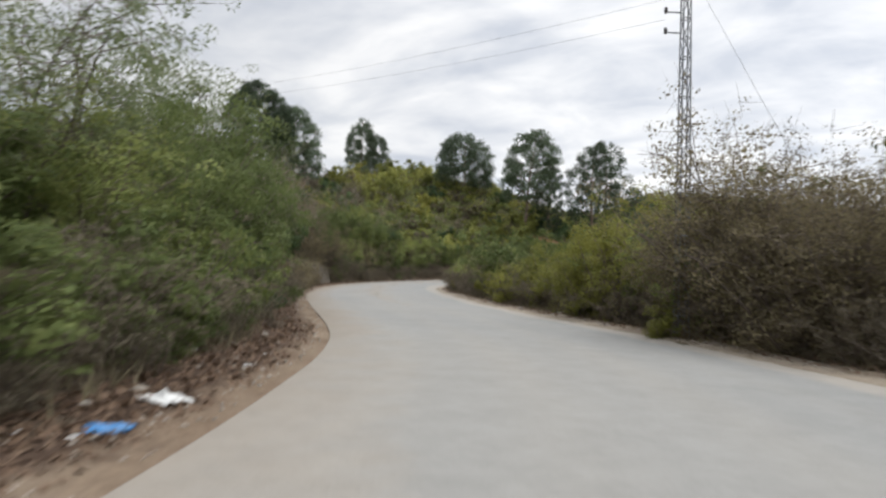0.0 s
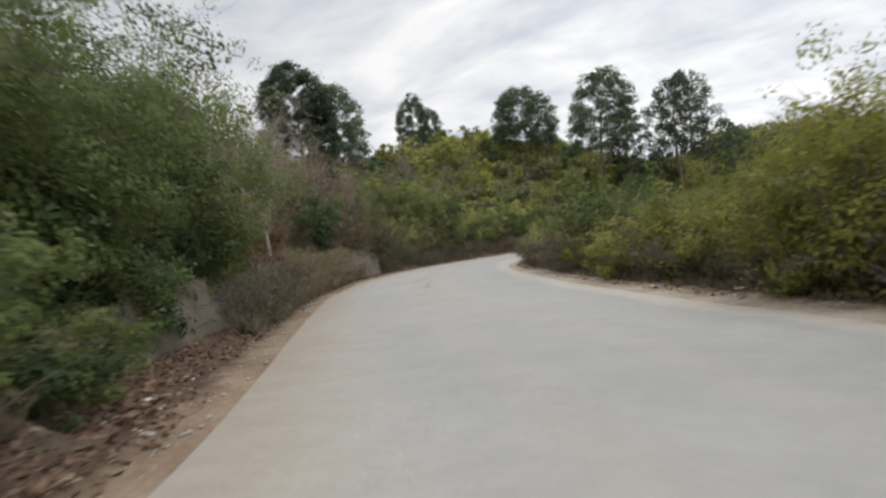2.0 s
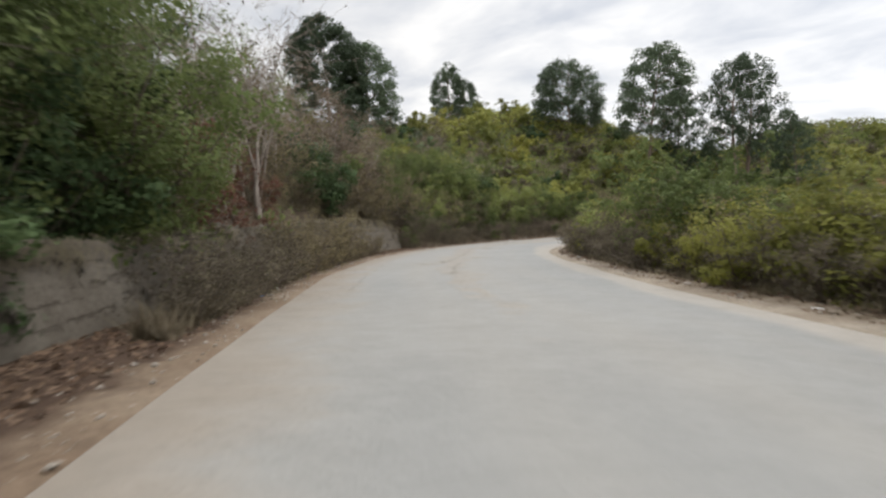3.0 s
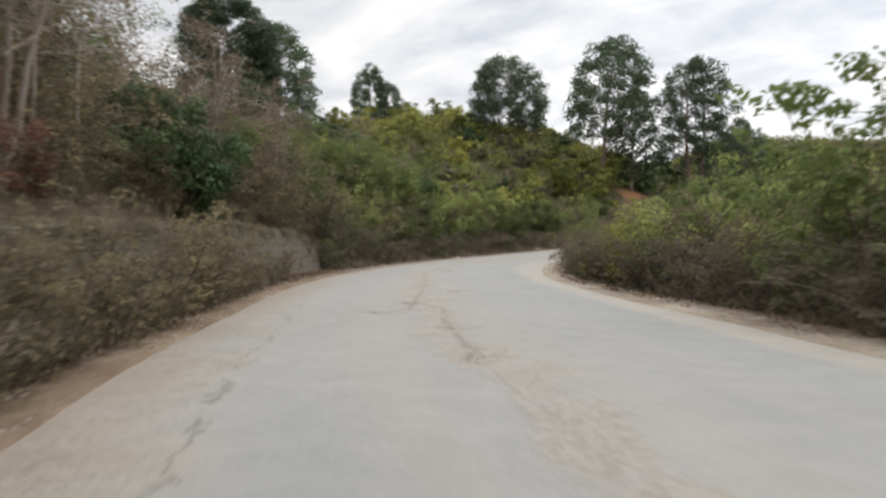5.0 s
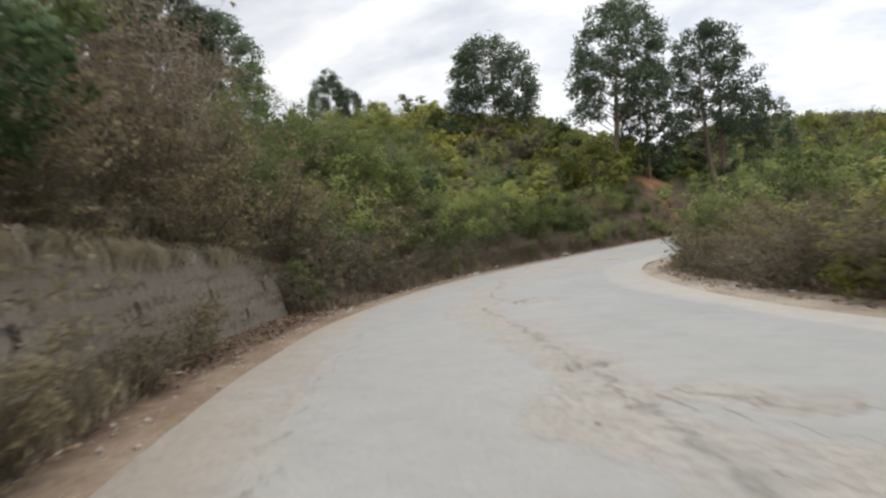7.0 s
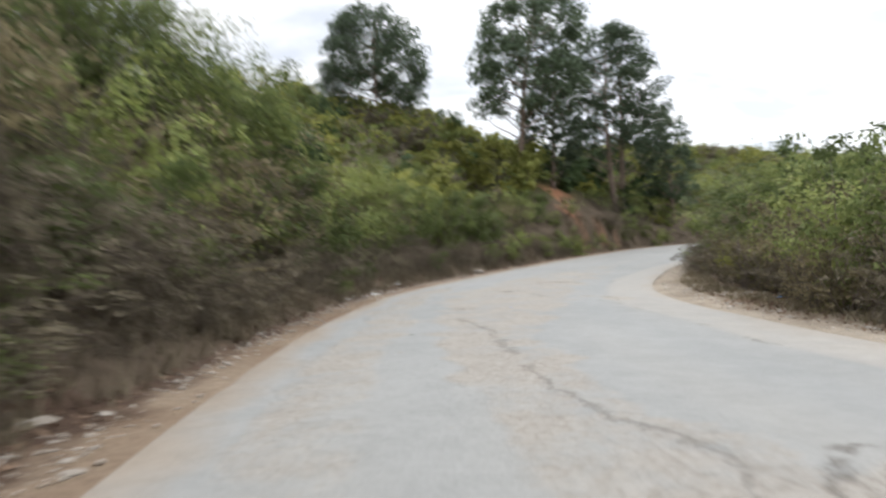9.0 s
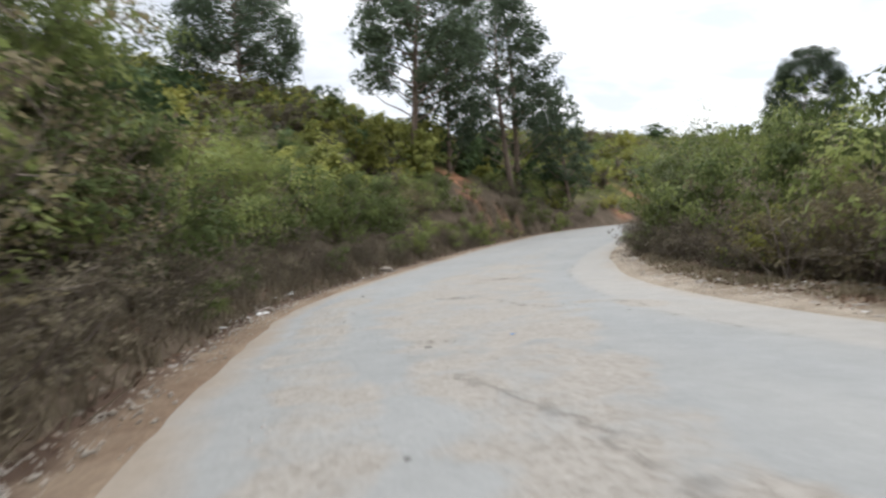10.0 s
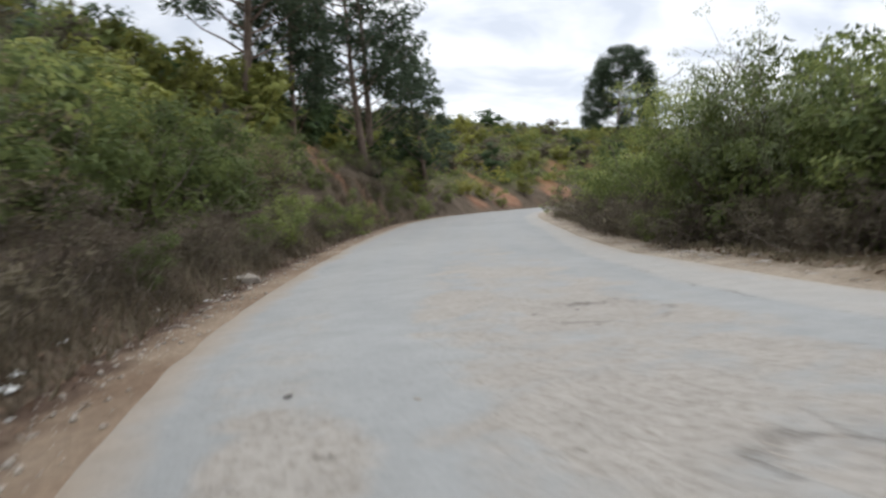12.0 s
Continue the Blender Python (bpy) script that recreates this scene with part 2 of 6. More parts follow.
    lumpy.operation = "MULTIPLY_ADD"
    lumpy.inputs[1].default_value = -0.35
    l.new(rough_dust.outputs[0], lumpy.inputs[0])
    l.new(fine, lumpy.inputs[2])
    l.new(lumpy.outputs[0], low.inputs[2])
    deep = n.new("ShaderNodeMath")
    deep.operation = "MULTIPLY_ADD"
    deep.inputs[1].default_value = -0.8
    l.new(gap.outputs[0], deep.inputs[0])
    l.new(low.outputs[0], deep.inputs[2])
    bump_of(n, l, deep.outputs[0], b, 0.6, 0.03)
    return m


def ramp_grain(n, l, v, lo=0.6, hi=1.25):
    r = ramp_of(n, (0.3, (lo, lo, lo)), (0.7, (hi, hi, hi)))
    l.new(v, r.inputs[0])
    return r.outputs[0]


def dirt_material(name, a, b2, c3, outer=None, relief=0.7):
    m, n, l, b = material(name, 0.95, 0.1)
    tc = n.new("ShaderNodeTexCoord")
    o = tc.outputs["Object"]
    f1, f2 = noise_of(n, l, o, 0.7, 5.0), noise_of(n, l, o, 14.0, 6.0, 0.7)
    r = ramp_of(n, (0.3, a), (0.5, b2), (0.7, c3))
    l.new(f1, r.inputs[0])
    c = r.outputs[0]
    # outer: browner earth, with the shade under the shrubs put into its colour
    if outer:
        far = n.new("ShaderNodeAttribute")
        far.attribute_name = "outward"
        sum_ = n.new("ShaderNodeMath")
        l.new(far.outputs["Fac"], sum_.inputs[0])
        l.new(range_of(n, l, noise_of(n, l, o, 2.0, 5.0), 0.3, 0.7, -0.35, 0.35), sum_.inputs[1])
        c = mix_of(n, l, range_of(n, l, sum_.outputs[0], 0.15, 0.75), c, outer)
    c = mix_of(n, l, 0.6, c, ramp_grain(n, l, f2, 0.5, 1.35), "MULTIPLY")
    l.new(c, b.inputs["Base Color"])
    bump_of(n, l, f2, b, relief, 0.05)
    return m


def ground_material():
    m, n, l, b = material("hillside_soil", 0.95, 0.1)
    tc = n.new("ShaderNodeTexCoord")
    o = tc.outputs["Object"]
    f1, f2, f3 = noise_of(n, l, o, 0.25, 6.0), noise_of(n, l, o, 5.0, 6.0, 0.7), noise_of(n, l, o, 0.9, 4.0)
    scrub = ramp_of(n, (0.3, (0.06, 0.055, 0.03)), (0.5, (0.075, 0.075, 0.03)), (0.7, (0.09, 0.09, 0.035)))
    l.new(f1, scrub.inputs[0])
    soil = ramp_of(n, (0.3, (0.3, 0.135, 0.075)), (0.7, (0.42, 0.215, 0.13)))
    l.new(f3, soil.inputs[0])
    red = n.new("ShaderNodeAttribute")
    red.attribute_name = "bare"
    verge = n.new("ShaderNodeAttribute")
    verge.attribute_name = "litter"
    duff = ramp_of(n, (0.3, (0.066, 0.05, 0.034)), (0.7, (0.115, 0.088, 0.064)))
    l.new(f3, duff.inputs[0])
    c = mix_of(n, l, verge.outputs["Fac"], scrub.outputs[0], duff.outputs[0])
    c = mix_of(n, l, red.outputs["Fac"], c, soil.outputs[0])
    c = mix_of(n, l, 0.6, c, ramp_grain(n, l, f2, 0.5, 1.35), "MULTIPLY")
    l.new(c, b.inputs["Base Color"])
    bump_of(n, l, f2, b, 0.8, 0.12)
    return m


ROAD_MAT = road_material()
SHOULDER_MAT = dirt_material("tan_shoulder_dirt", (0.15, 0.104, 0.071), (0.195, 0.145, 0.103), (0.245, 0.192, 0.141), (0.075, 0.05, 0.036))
SAND_MAT = dirt_material("pale_sandy_dirt", (0.2, 0.16, 0.12), (0.27, 0.225, 0.175), (0.33, 0.285, 0.23), (0.15, 0.115, 0.08))
GROUND_MAT = ground_material()
GRAVEL_MAT = dirt_material("dusty_gravel", (0.27, 0.24, 0.2), (0.36, 0.325, 0.28), (0.46, 0.42, 0.37), relief=0.08)
WALLSTONE_MAT = dirt_material("weathered_wall_stone", (0.092, 0.08, 0.064), (0.13, 0.113, 0.092), (0.172, 0.152, 0.126))
MORTAR_MAT = dirt_material("dark_mortar", (0.076, 0.066, 0.053), (0.104, 0.09, 0.073), (0.13, 0.114, 0.094))
STONE_MAT = dirt_material("pale_limestone", (0.19, 0.165, 0.135), (0.27, 0.24, 0.205), (0.38, 0.35, 0.31), relief=0.15)
CHUNK_MAT = dirt_material("broken_asphalt", (0.07, 0.065, 0.06), (0.1, 0.093, 0.085), (0.14, 0.13, 0.118), relief=0.15)


def steel_material():
    m, n, l, b = material("galvanised_steel", 0.55, 0.5)
    b.inputs["Metallic"].default_value = 0.6
    tc = n.new("ShaderNodeTexCoord")
    r = ramp_of(n, (0.3, (0.12, 0.125, 0.135)), (0.7, (0.21, 0.215, 0.225)))
    l.new(noise_of(n, l, tc.outputs["Object"], 5.0), r.inputs[0])
    l.new(r.outputs[0], b.inputs["Base Color"])
    return m


def plastic(name, colour):
    m, n, l, b = material(name, 0.5, 0.4)
    tc = n.new("ShaderNodeTexCoord")
    f = noise_of(n, l, tc.outputs["Object"], 4.0)
    l.new(mix_of(n, l, range_of(n, l, f, 0.35, 0.7), colour, tuple(0.6 * c + 0.05 for c in colour)), b.inputs["Base Color"])
    return m


STEEL_MAT = steel_material()
# near-black colour that stands in for the shade inside the drains
SLOT_SHADE_MAT = dirt_material("drain_shade", (0.012, 0.011, 0.01), (0.018, 0.016, 0.014), (0.025, 0.022, 0.02))
INSULATOR_MAT = plastic("brown_ceramic", (0.05, 0.04, 0.04))

# ---- the road's line ----
LEFT = [(2.4, -16), (-0.6, -6), (-2.87, 2.94), (-3.5, 5.2), (-4.5, 8.2), (-5.8, 11.3), (-7.2, 13.8), (-8.6, 16.1), (-10.9, 19.8), (-13.7, 24.4), (-16.3, 28.8), (-18.2, 32.8), (-20.2, 37.3), (-21.6, 40.9),
        (-22.7, 44.6), (-23.3, 47.5), (-23.8, 52.3), (-24, 58), (-23.7, 65), (-22.9, 68.9), (-21.5, 72.7), (-18.6, 78.6), (-14.3, 86.5), (-8.2, 96.4), (-3.9, 101.8), (0.4, 106), (6.5, 111), (15, 116), (27, 120), (46, 122), (70, 121)]
RIGHT = [(11.6, -14), (8.2, -4), (5.6, 4), (3.1, 9.8), (0.7, 14.8), (-1.9, 19.3), (-4.6, 23.9), (-8.4, 31), (-10.4, 35.3), (-12.4, 39.6), (-13.9, 43.3), (-15.1, 47), (-16, 52),
         (-16.4, 57), (-16.3, 60.2), (-15.9, 63.4), (-14.7, 67.8), (-13.2, 71.6), (-11.8, 75.1), (-9.6, 79.2), (-7.2, 83), (-3.2, 89.6), (1.0, 95.8), (5.2, 100.6), (10.8, 105.4), (18.5, 109.8), (29, 113), (46, 114.8), (69, 114)]
PROFILE_Y = [-40, 0, 12, 27, 43, 68, 74, 105, 125]
PROFILE_Z = [0.4, 0, -0.2, -0.4, -0.49, -0.49, -0.35, 0.91, 1.3]


def smooth_line(points, step):
    """An even line through the points (Catmull-Rom), every step metres."""
    p = np.array(points, float)
    q = np.vstack([2 * p[0] - p[1], p, 2 * p[-1] - p[-2]])
    out = []
    for i in range(1, len(q) - 2):
        t = np.linspace(0, 1, 24, endpoint=False)[:, None]
        a, b, c, d = q[i - 1], q[i], q[i + 1], q[i + 2]
        out.append(0.5 * (2 * b + (c - a) * t + (2 * a - 5 * b + 4 * c - d) * t ** 2 + (3 * b - a - 3 * c + d) * t ** 3))
    out = np.vstack(out + [p[-1:]])
    s = np.concatenate([[0], np.cumsum(np.linalg.norm(np.diff(out, axis=0), axis=1))])
    u = np.linspace(0, s[-1], int(s[-1] / step) + 1)
    return np.stack([np.interp(u, s, out[:, 0]), np.interp(u, s, out[:, 1])], 1)


def soften(line, n=3):
    for _ in range(n):
        line[1:-1] = 0.25 * line[:-2] + 0.5 * line[1:-1] + 0.25 * line[2:]
    return line


LEFT_LINE, RIGHT_LINE = soften(smooth_line(LEFT, 1.0), 4), soften(smooth_line(RIGHT, 1.0), 4)


def road_z(x, y):
    return np.interp(y, PROFILE_Y, PROFILE_Z)


def offset(x, y, line, sign):
    """Signed distance from a line of the road, positive away from the road, and the y of the nearest station."""
    x, y = np.atleast_1d(np.asarray(x, float)), np.atleast_1d(np.asarray(y, float))
    best, near_y = np.full(x.shape, 1e9), np.zeros(x.shape)
    a, b = line[:-1], line[1:]
    for (ax, ay), (bx, by) in zip(a, b):
        dx, dy = bx - ax, by - ay
        t = np.clip(((x - ax) * dx + (y - ay) * dy) / (dx * dx + dy * dy), 0, 1)
        px, py = x - ax - t * dx, y - ay - t * dy
        d = np.hypot(px, py)
        s = np.where(px * dy - py * dx < 0, 1.0, -1.0) * sign
        hit = d < np.abs(best) - 1e-9
        best = np.where(hit, d * s, best)
        near_y = np.where(hit, ay + t * dy, near_y)
    return best, near_y


def step01(v, a, b):
    t = np.clip((v - a) / (b - a), 0, 1)
    return t * t * (3 - 2 * t)


def wave(x, y, k, seed=0):
    """Cheap smooth noise in -1..1 for arrays."""
    r = np.random.RandomState(seed)
    out = np.zeros(np.shape(x))
    for i in range(6):
        a, f, p = r.uniform(0, 6.28), k * r.uniform(0.6, 1.9), r.uniform(0, 6.28)
        out += np.sin((x * np.cos(a) + y * np.sin(a)) * f + p)
    return out / 3.5


# stations of the left bank: its face's height and the slope above it
BANK_Y = [-30, 4, 12, 15, 18, 24, 30, 46, 50, 60, 72, 82, 89, 92, 99, 104, 112]
BANK_H = [0.1, 0.1, 0.2, 0.7, 1.1, 1.35, 1.6, 1.8, 1.0, 0.5, 0.5, 0.8, 1.4, 2.4, 2.2, 1.2, 0.8]
SLOPE = [0.3, 0.35, 0.45, 0.5, 0.55, 0.65, 0.7, 0.72, 0.72, 0.66, 0.62, 0.66, 0.8, 0.9, 0.85, 0.62, 0.5]
WALL_FROM, WALL_TO = 14.5, 49.6
WALL_Y = [14, 20, 24, 30, 38, 41, 47, 50]
WALL_D = [2.35, 2.05, 1.6, 1.15, 1.2, 1.45, 1.75, 2.0]
WALL_H = [0.7, 1.15, 1.35, 1.55, 1.8, 1.9, 1.75, 1.1]


def ground_height(x, y):
    shape = np.shape(x)
    x, y = np.ravel(np.asarray(x, float)), np.ravel(np.asarray(y, float))
    dl, yl = offset(x, y, LEFT_LINE, 1)
    dr, yr = offset(x, y, RIGHT_LINE, -1)
    z0 = np.where(np.abs(dl) < np.abs(dr), road_z(x, yl), road_z(x, yr))
    n1, n2 = wave(x, y, 0.12, 3), wave(x, y, 0.7, 5)
    wd = np.interp(yl, WALL_Y, WALL_D)
    walled = step01(yl, WALL_FROM - 1.2, WALL_FROM + 0.2) * (1 - step01(yl, WALL_TO + 0.2, WALL_TO + 1.6))
    up = np.clip(dl - 1.7 - (wd - 0.8) * walled, 0, None)
    face = np.interp(yl, BANK_Y, BANK_H) * step01(dl + 0.2 * n2 * (1 - walled), 0.9 * (1 - walled) + (wd + 0.75) * walled, 2.0 * (1 - walled) + (wd + 1.45) * walled)
    slope = np.interp(yl, BANK_Y, SLOPE)
    top = 13.2 + 0.9 * n1 + 5.2 * step01(x, -12, 2) - 1.5 * step01(x, 20, 50) + 5 * step01(y, 105, 140) * step01(-x, 25, 60)
    hill = face + top * (1 - np.exp(-up * slope / 13.0)) * (1 + 0.04 * n1) + 0.12 * n2 * step01(dl, 2.2, 4)
    hill = hill + 3.5 * np.exp(-((x + 57) / 13) ** 2 / 2 - ((y - 105) / 16) ** 2 / 2)
    hill = hill - 26 * step01(dl, 55, 240)
    low = -0.2 * np.clip(dr - 3.0, 0, 14) + 0.08 * n2 * step01(dr, 1.0, 3)
    z = z0 + np.where(dl > 0, hill, 0) + np.where((dr > 0) & (dl <= 0), low, 0)
    inside = (dl < 0.9) & (dr < 0.9)
    z = np.where(inside, z - 0.16 * step01(-np.maximum(dl, dr), -0.8, -0.3), z)
    return z.reshape(shape)


def ground_at(x, y):
    return float(ground_height(np.array([x]), np.array([y]))[0])


# ---- mesh helpers ----
def mesh_object(name, verts, faces, mat, parent=None, label="", smooth=False):
    me = bpy.data.meshes.new(name)
    verts = np.asarray(verts, np.float32).reshape(-1, 3)
    if isinstance(faces, np.ndarray):
        k = faces.shape[1]
        me.vertices.add(len(verts))
        me.vertices.foreach_set("co", verts.ravel())
        me.loops.add(faces.size)
        me.loops.foreach_set("vertex_index", faces.ravel().astype(np.int32))
        me.polygons.add(len(faces))
        me.polygons.foreach_set("loop_start", np.arange(0, faces.size, k, dtype=np.int32))
        me.polygons.foreach_set("loop_total", np.full(len(faces), k, dtype=np.int32))
        me.update(calc_edges=True)
    else:
        me.from_pydata(verts.tolist(), [], faces)
    me.materials.append(mat)
    if smooth:
        me.polygons.foreach_set("use_smooth", np.ones(len(me.polygons), bool))
    ob = new(name, me)
    if parent:
        ob.parent = parent
    if label:
        ob["label"] = label
    return ob


def grid_faces(nu, nv):
    i = np.arange(nu * nv).reshape(nu, nv)
    return np.stack([i[:-1, :-1], i[1:, :-1], i[1:, 1:], i[:-1, 1:]], -1).reshape(-1, 4)


def field(ob, name, values):
    at = ob.data.attributes.new(name, "FLOAT", "POINT")
    at.data.foreach_set("value", np.ascontiguousarray(values, np.float32).ravel())


# ---- ground, road, shoulders ----
def axis(lo, hi, step, far):
    mid = np.arange(lo, hi + step / 2, step)
    grow = step * 1.3 ** np.arange(1, 60)
    out = np.cumsum(grow)
    out = out[out < far]
    return np.concatenate([lo - out[::-1], mid, hi + out])


def build_ground():
    xs, ys = axis(-62, 48, 0.68, 2500), axis(-14, 132, 0.68, 2500)
    gx, gy = np.meshgrid(xs, ys, indexing="ij")
    gz = ground_height(gx, gy)
    ob = mesh_object("ground", np.stack([gx, gy, gz], -1), grid_faces(*gx.shape), GROUND_MAT, smooth=True)
    fx, fy = gx.ravel(), gy.ravel()
    dl, yl = offset(fx, fy, LEFT_LINE, 1)
    dr, yr = offset(fx, fy, RIGHT_LINE, -1)
    n = wave(fx, fy, 0.9, 9)
    bare = step01(dl, 0.9, 1.6) * (1 - step01(dl, 4.6, 6.0)) * step01(yl, 90, 91.5) * (1 - step01(yl, 97, 98.5)) * step01(n + 0.4 * wave(fx, fy, 2.1, 29), -0.3, 0.2)
    bare = np.maximum(bare, 0.5 * step01(n, 0.1, 0.6) * step01(yl, 108, 112) * (1 - step01(dl, 9, 13)) * step01(dl, 1, 2) * (1 - step01(fx, 30, 40)))
    field(ob, "bare", bare)
    d = np.where(dl > 0, dl, dr)
    field(ob, "litter", 1 - step01(d + 0.5 * n, 2.5, 6.0))
    return tagged(ob, "brown scrub-covered hillside soil with bare red patches", "ground", kind="structure")


def build_road():
    ls, rs = soften(smooth_line(LEFT, 0.1), 150), soften(smooth_line(RIGHT, 0.1), 150)
    # stations of the left edge, each joined square across to the right edge; dense along the drive
    keep = ls[(ls[:, 1] > -16)]
    k = np.concatenate([np.arange(0, 150, 3), np.arange(150, 1000), np.arange(1000, len(keep) - 1, 5)])
    k = k[k < len(keep)]
    L = keep[k]
    t = np.gradient(soften(keep.copy(), 200), axis=0)[k]
    t = unit(t)
    nrm = np.stack([t[:, 1], -t[:, 0]], 1)
    R = []
    for p, nn, tt in zip(L, nrm, t):
        rel = rs - p
        along, across = rel @ tt, rel @ nn
        j = int(np.argmin(np.abs(along) + np.where((across < 1) | (across > 20), 1e3, 0)))
        R.append(across[j])
    R = np.array(R)
    R = soften(R.reshape(-1, 1), 30).ravel()
    m = 50
    u = np.linspace(0, 1, m)
    off = u[None] * R[:, None]
    x, y = L[:, :1] + nrm[:, :1] * off, L[:, 1:] + nrm[:, 1:] * off
    z = road_z(x, y) + 0.05 * np.sin(np.pi * u)[None] + 0.012 * wave(x, y, 0.8, 4)
    wob = 0.18 * wave(x, y, 1.6, 21)
    # the broken strip: asphalt worn off along the middle, with scattered holes
    mid = np.interp(y, [20, 30, 36, 42, 45, 48, 52, 56, 60, 64, 68, 74], [3.6, 3.8, 3.5, 3.9, 3.5, 3.1, 3.0, 3.0, 3.7, 3.9, 4.1, 4.2]) + 0.25 * wave(x, y, 1.1, 8) + 0.12 * wave(x, y, 3.3, 18)
    wide = np.interp(y, [22, 30, 40, 50, 56, 60, 64, 70, 84], [0.3, 0.6, 0.65, 0.65, 1.1, 1.9, 2.6, 2.1, 0.3])
    split_d = np.full(x.shape, 9.0)
    for pts in SPLITS:
        d = offset(x.ravel(), y.ravel(), smooth_line(pts, 0.4), 1)[0].reshape(x.shape)
        split_d = np.where(np.abs(d) < np.abs(split_d), d, split_d)
    strip = np.interp(y, [18, 27, 70, 84], [0, 1, 1, 0]) * (1 - step01(np.abs(off - mid), wide * 0.55, wide))
    strip = np.maximum(strip, 0.9 * (1 - step01(np.abs(split_d) + 0.1 * wave(x, y, 2.9, 19), 0.22, 0.5)))
    second = np.interp(y, [44, 52, 66, 74], [0, 0.9, 0.9, 0]) * (1 - step01(np.abs(off - 1.15 - 0.2 * wave(x, y, 0.8, 28)), 0.3, 0.6))
    rim = 1.1 + 0.12 * wave(x, y, 0.9, 51) + 0.06 * wave(x, y, 4.0, 54)
    lane = np.interp(y, [20, 26, 43, 48], [0, 0.8, 0.8, 0]) * (1 - step01(off, rim - 0.06, rim + 0.03))
    broken = np.maximum(np.maximum(strip, second), lane)
    rough = step01(wave(x, y, 2.3, 11) + 0.5 * wave(x, y, 5.2, 16), 0.0, 0.45)
    z = z - 0.012 * np.maximum(strip, second) * rough - 0.01 * broken * step01(wave(x, y, 7.0, 12), 0.1, 0.5)
    hole = np.zeros_like(z)
    for hx, hy, hr, deep in HOLES:
        dd = np.hypot(x - hx, y - hy) / hr + 0.28 * wave(x, y, 3.0, 13)
        hole = np.maximum(hole, deep * (1 - step01(dd, 0.75, 1.05)))
    z = z - 0.08 * hole
    rims = np.full(z.shape, 9.0)
    for hx, hy, hr, deep in HOLES:
        rims = np.where(np.abs(rims) < 2, rims, 9.0)
        dd = (np.hypot(x - hx, y - hy) - hr * 0.95) / (hr + 0.25)
        rims = np.where(np.abs(dd) < np.abs(rims), dd, rims)
    inside = lambda a0, b0: np.where((y > a0) & (y < b0), 0.0, 3.0)
    seam_mid = np.clip(split_d, -1, 1) + inside(29, 66)
    seam_lane = np.clip(off - rim, -1, 1) + inside(24, 47)
    from_right = R[:, None] - off
    apron_w = np.interp(y, [-10, 12, 46, 54, 70, 80], [0.45, 0.65, 0.75, 1.45, 1.4, 0.8]) + 0.14 * wave(x, y, 0.7, 61)
    seam_right = np.clip(from_right - apron_w, -1, 1) + inside(52, 74)
    ob = mesh_object("road", np.stack([x, y, z], -1), grid_faces(len(L), m), ROAD_MAT, smooth=True)
    tracks = sum(np.exp(-((off - o0 - 0.15 * wave(x, y, 0.25, 71)) / 0.42) ** 2) for o0 in (1.2, 2.75, 4.5, 6.0))
    film = np.interp(y, [-20, 15, 28, 44, 52, 70, 80], [0.55, 0.58, 0.52, 0.42, 0.14, 0.06, 0.2]) * (0.85 + 0.3 * wave(x, y, 0.35, 73)) * (1 - 0.6 * step01(off, 4.0, 6.4))
    field(ob, "tracks", np.clip(film + 0.22 * tracks * (0.75 + 0.25 * wave(x, y, 0.5, 72)), 0, 1))
    for name, v in (("seam_mid", seam_mid), ("seam_lane", seam_lane), ("seam_right", seam_right), ("hole_rim", rims)):
        field(ob, name, v)
    field(ob, "pale_strip", np.interp(y, [46, 56], [1.0, 0.62]) * (1 - step01(from_right + 0.05 * wave(x, y, 2.6, 62), apron_w - 0.15, apron_w + 0.15)))
    field(ob, "across", np.minimum(off * np.interp(y, [15, 30, 46, 54], [0.62, 0.75, 0.85, 1.9]), from_right + 0.5) + wob)
    field(ob, "broken", np.maximum(broken * (0.55 + 0.45 * rough), np.minimum(1, hole * 1.2)))
    return tagged(ob, "pale dusty asphalt country road, broken along its middle", "road", kind="structure")


def build_shoulder(name, points, sign, label, width, inner, dark, mat):
    line = soften(smooth_line(points, 0.25), 24)
    d = unit(np.gradient(line, axis=0))
    nrm = np.stack([-d[:, 1], d[:, 0]], 1) * sign
    m = 12
    u = np.linspace(0, 1, m)
    w = width(line[:, 1])[:, None] + 0.08 * wave(line[:, 0], line[:, 1], 0.9, 31)[:, None]
    off = inner + 0.03 * wave(line[:, 0], line[:, 1], 1.9, 33)[:, None] + 0.04 * wave(line[:, 0], line[:, 1], 6.0, 34)[:, None] + u[None] * (w - inner)
    P = line[:, None] + nrm[:, None] * off[..., None]
    base = road_z(P[..., 0], P[..., 1])
    g = ground_height(P[..., 0], P[..., 1])
    z = np.maximum(base - 0.02, np.where(off > 0.75, g, base - 1)) + 0.03 - 0.07 * (1 - step01(u, 0.0, 0.12))[None] + 0.02 * wave(P[..., 0], P[..., 1], 3.2, 35) * step01(off, 0.1, 0.5)
    z = np.where(np.arange(m)[None] == m - 1, np.minimum(g, base) - 0.2, z)
    ob = mesh_object(name, np.dstack([P[..., 0], P[..., 1], z]), grid_faces(len(line), m), mat, smooth=True)
    # how far the dirt takes the outer colour, earth and painted shrub shade together
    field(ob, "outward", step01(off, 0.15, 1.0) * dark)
    return tagged(ob, label, "road shoulder", kind="structure")


def unit(v):
    return v / (np.linalg.norm(v, axis=-1, keepdims=True) + 1e-9)


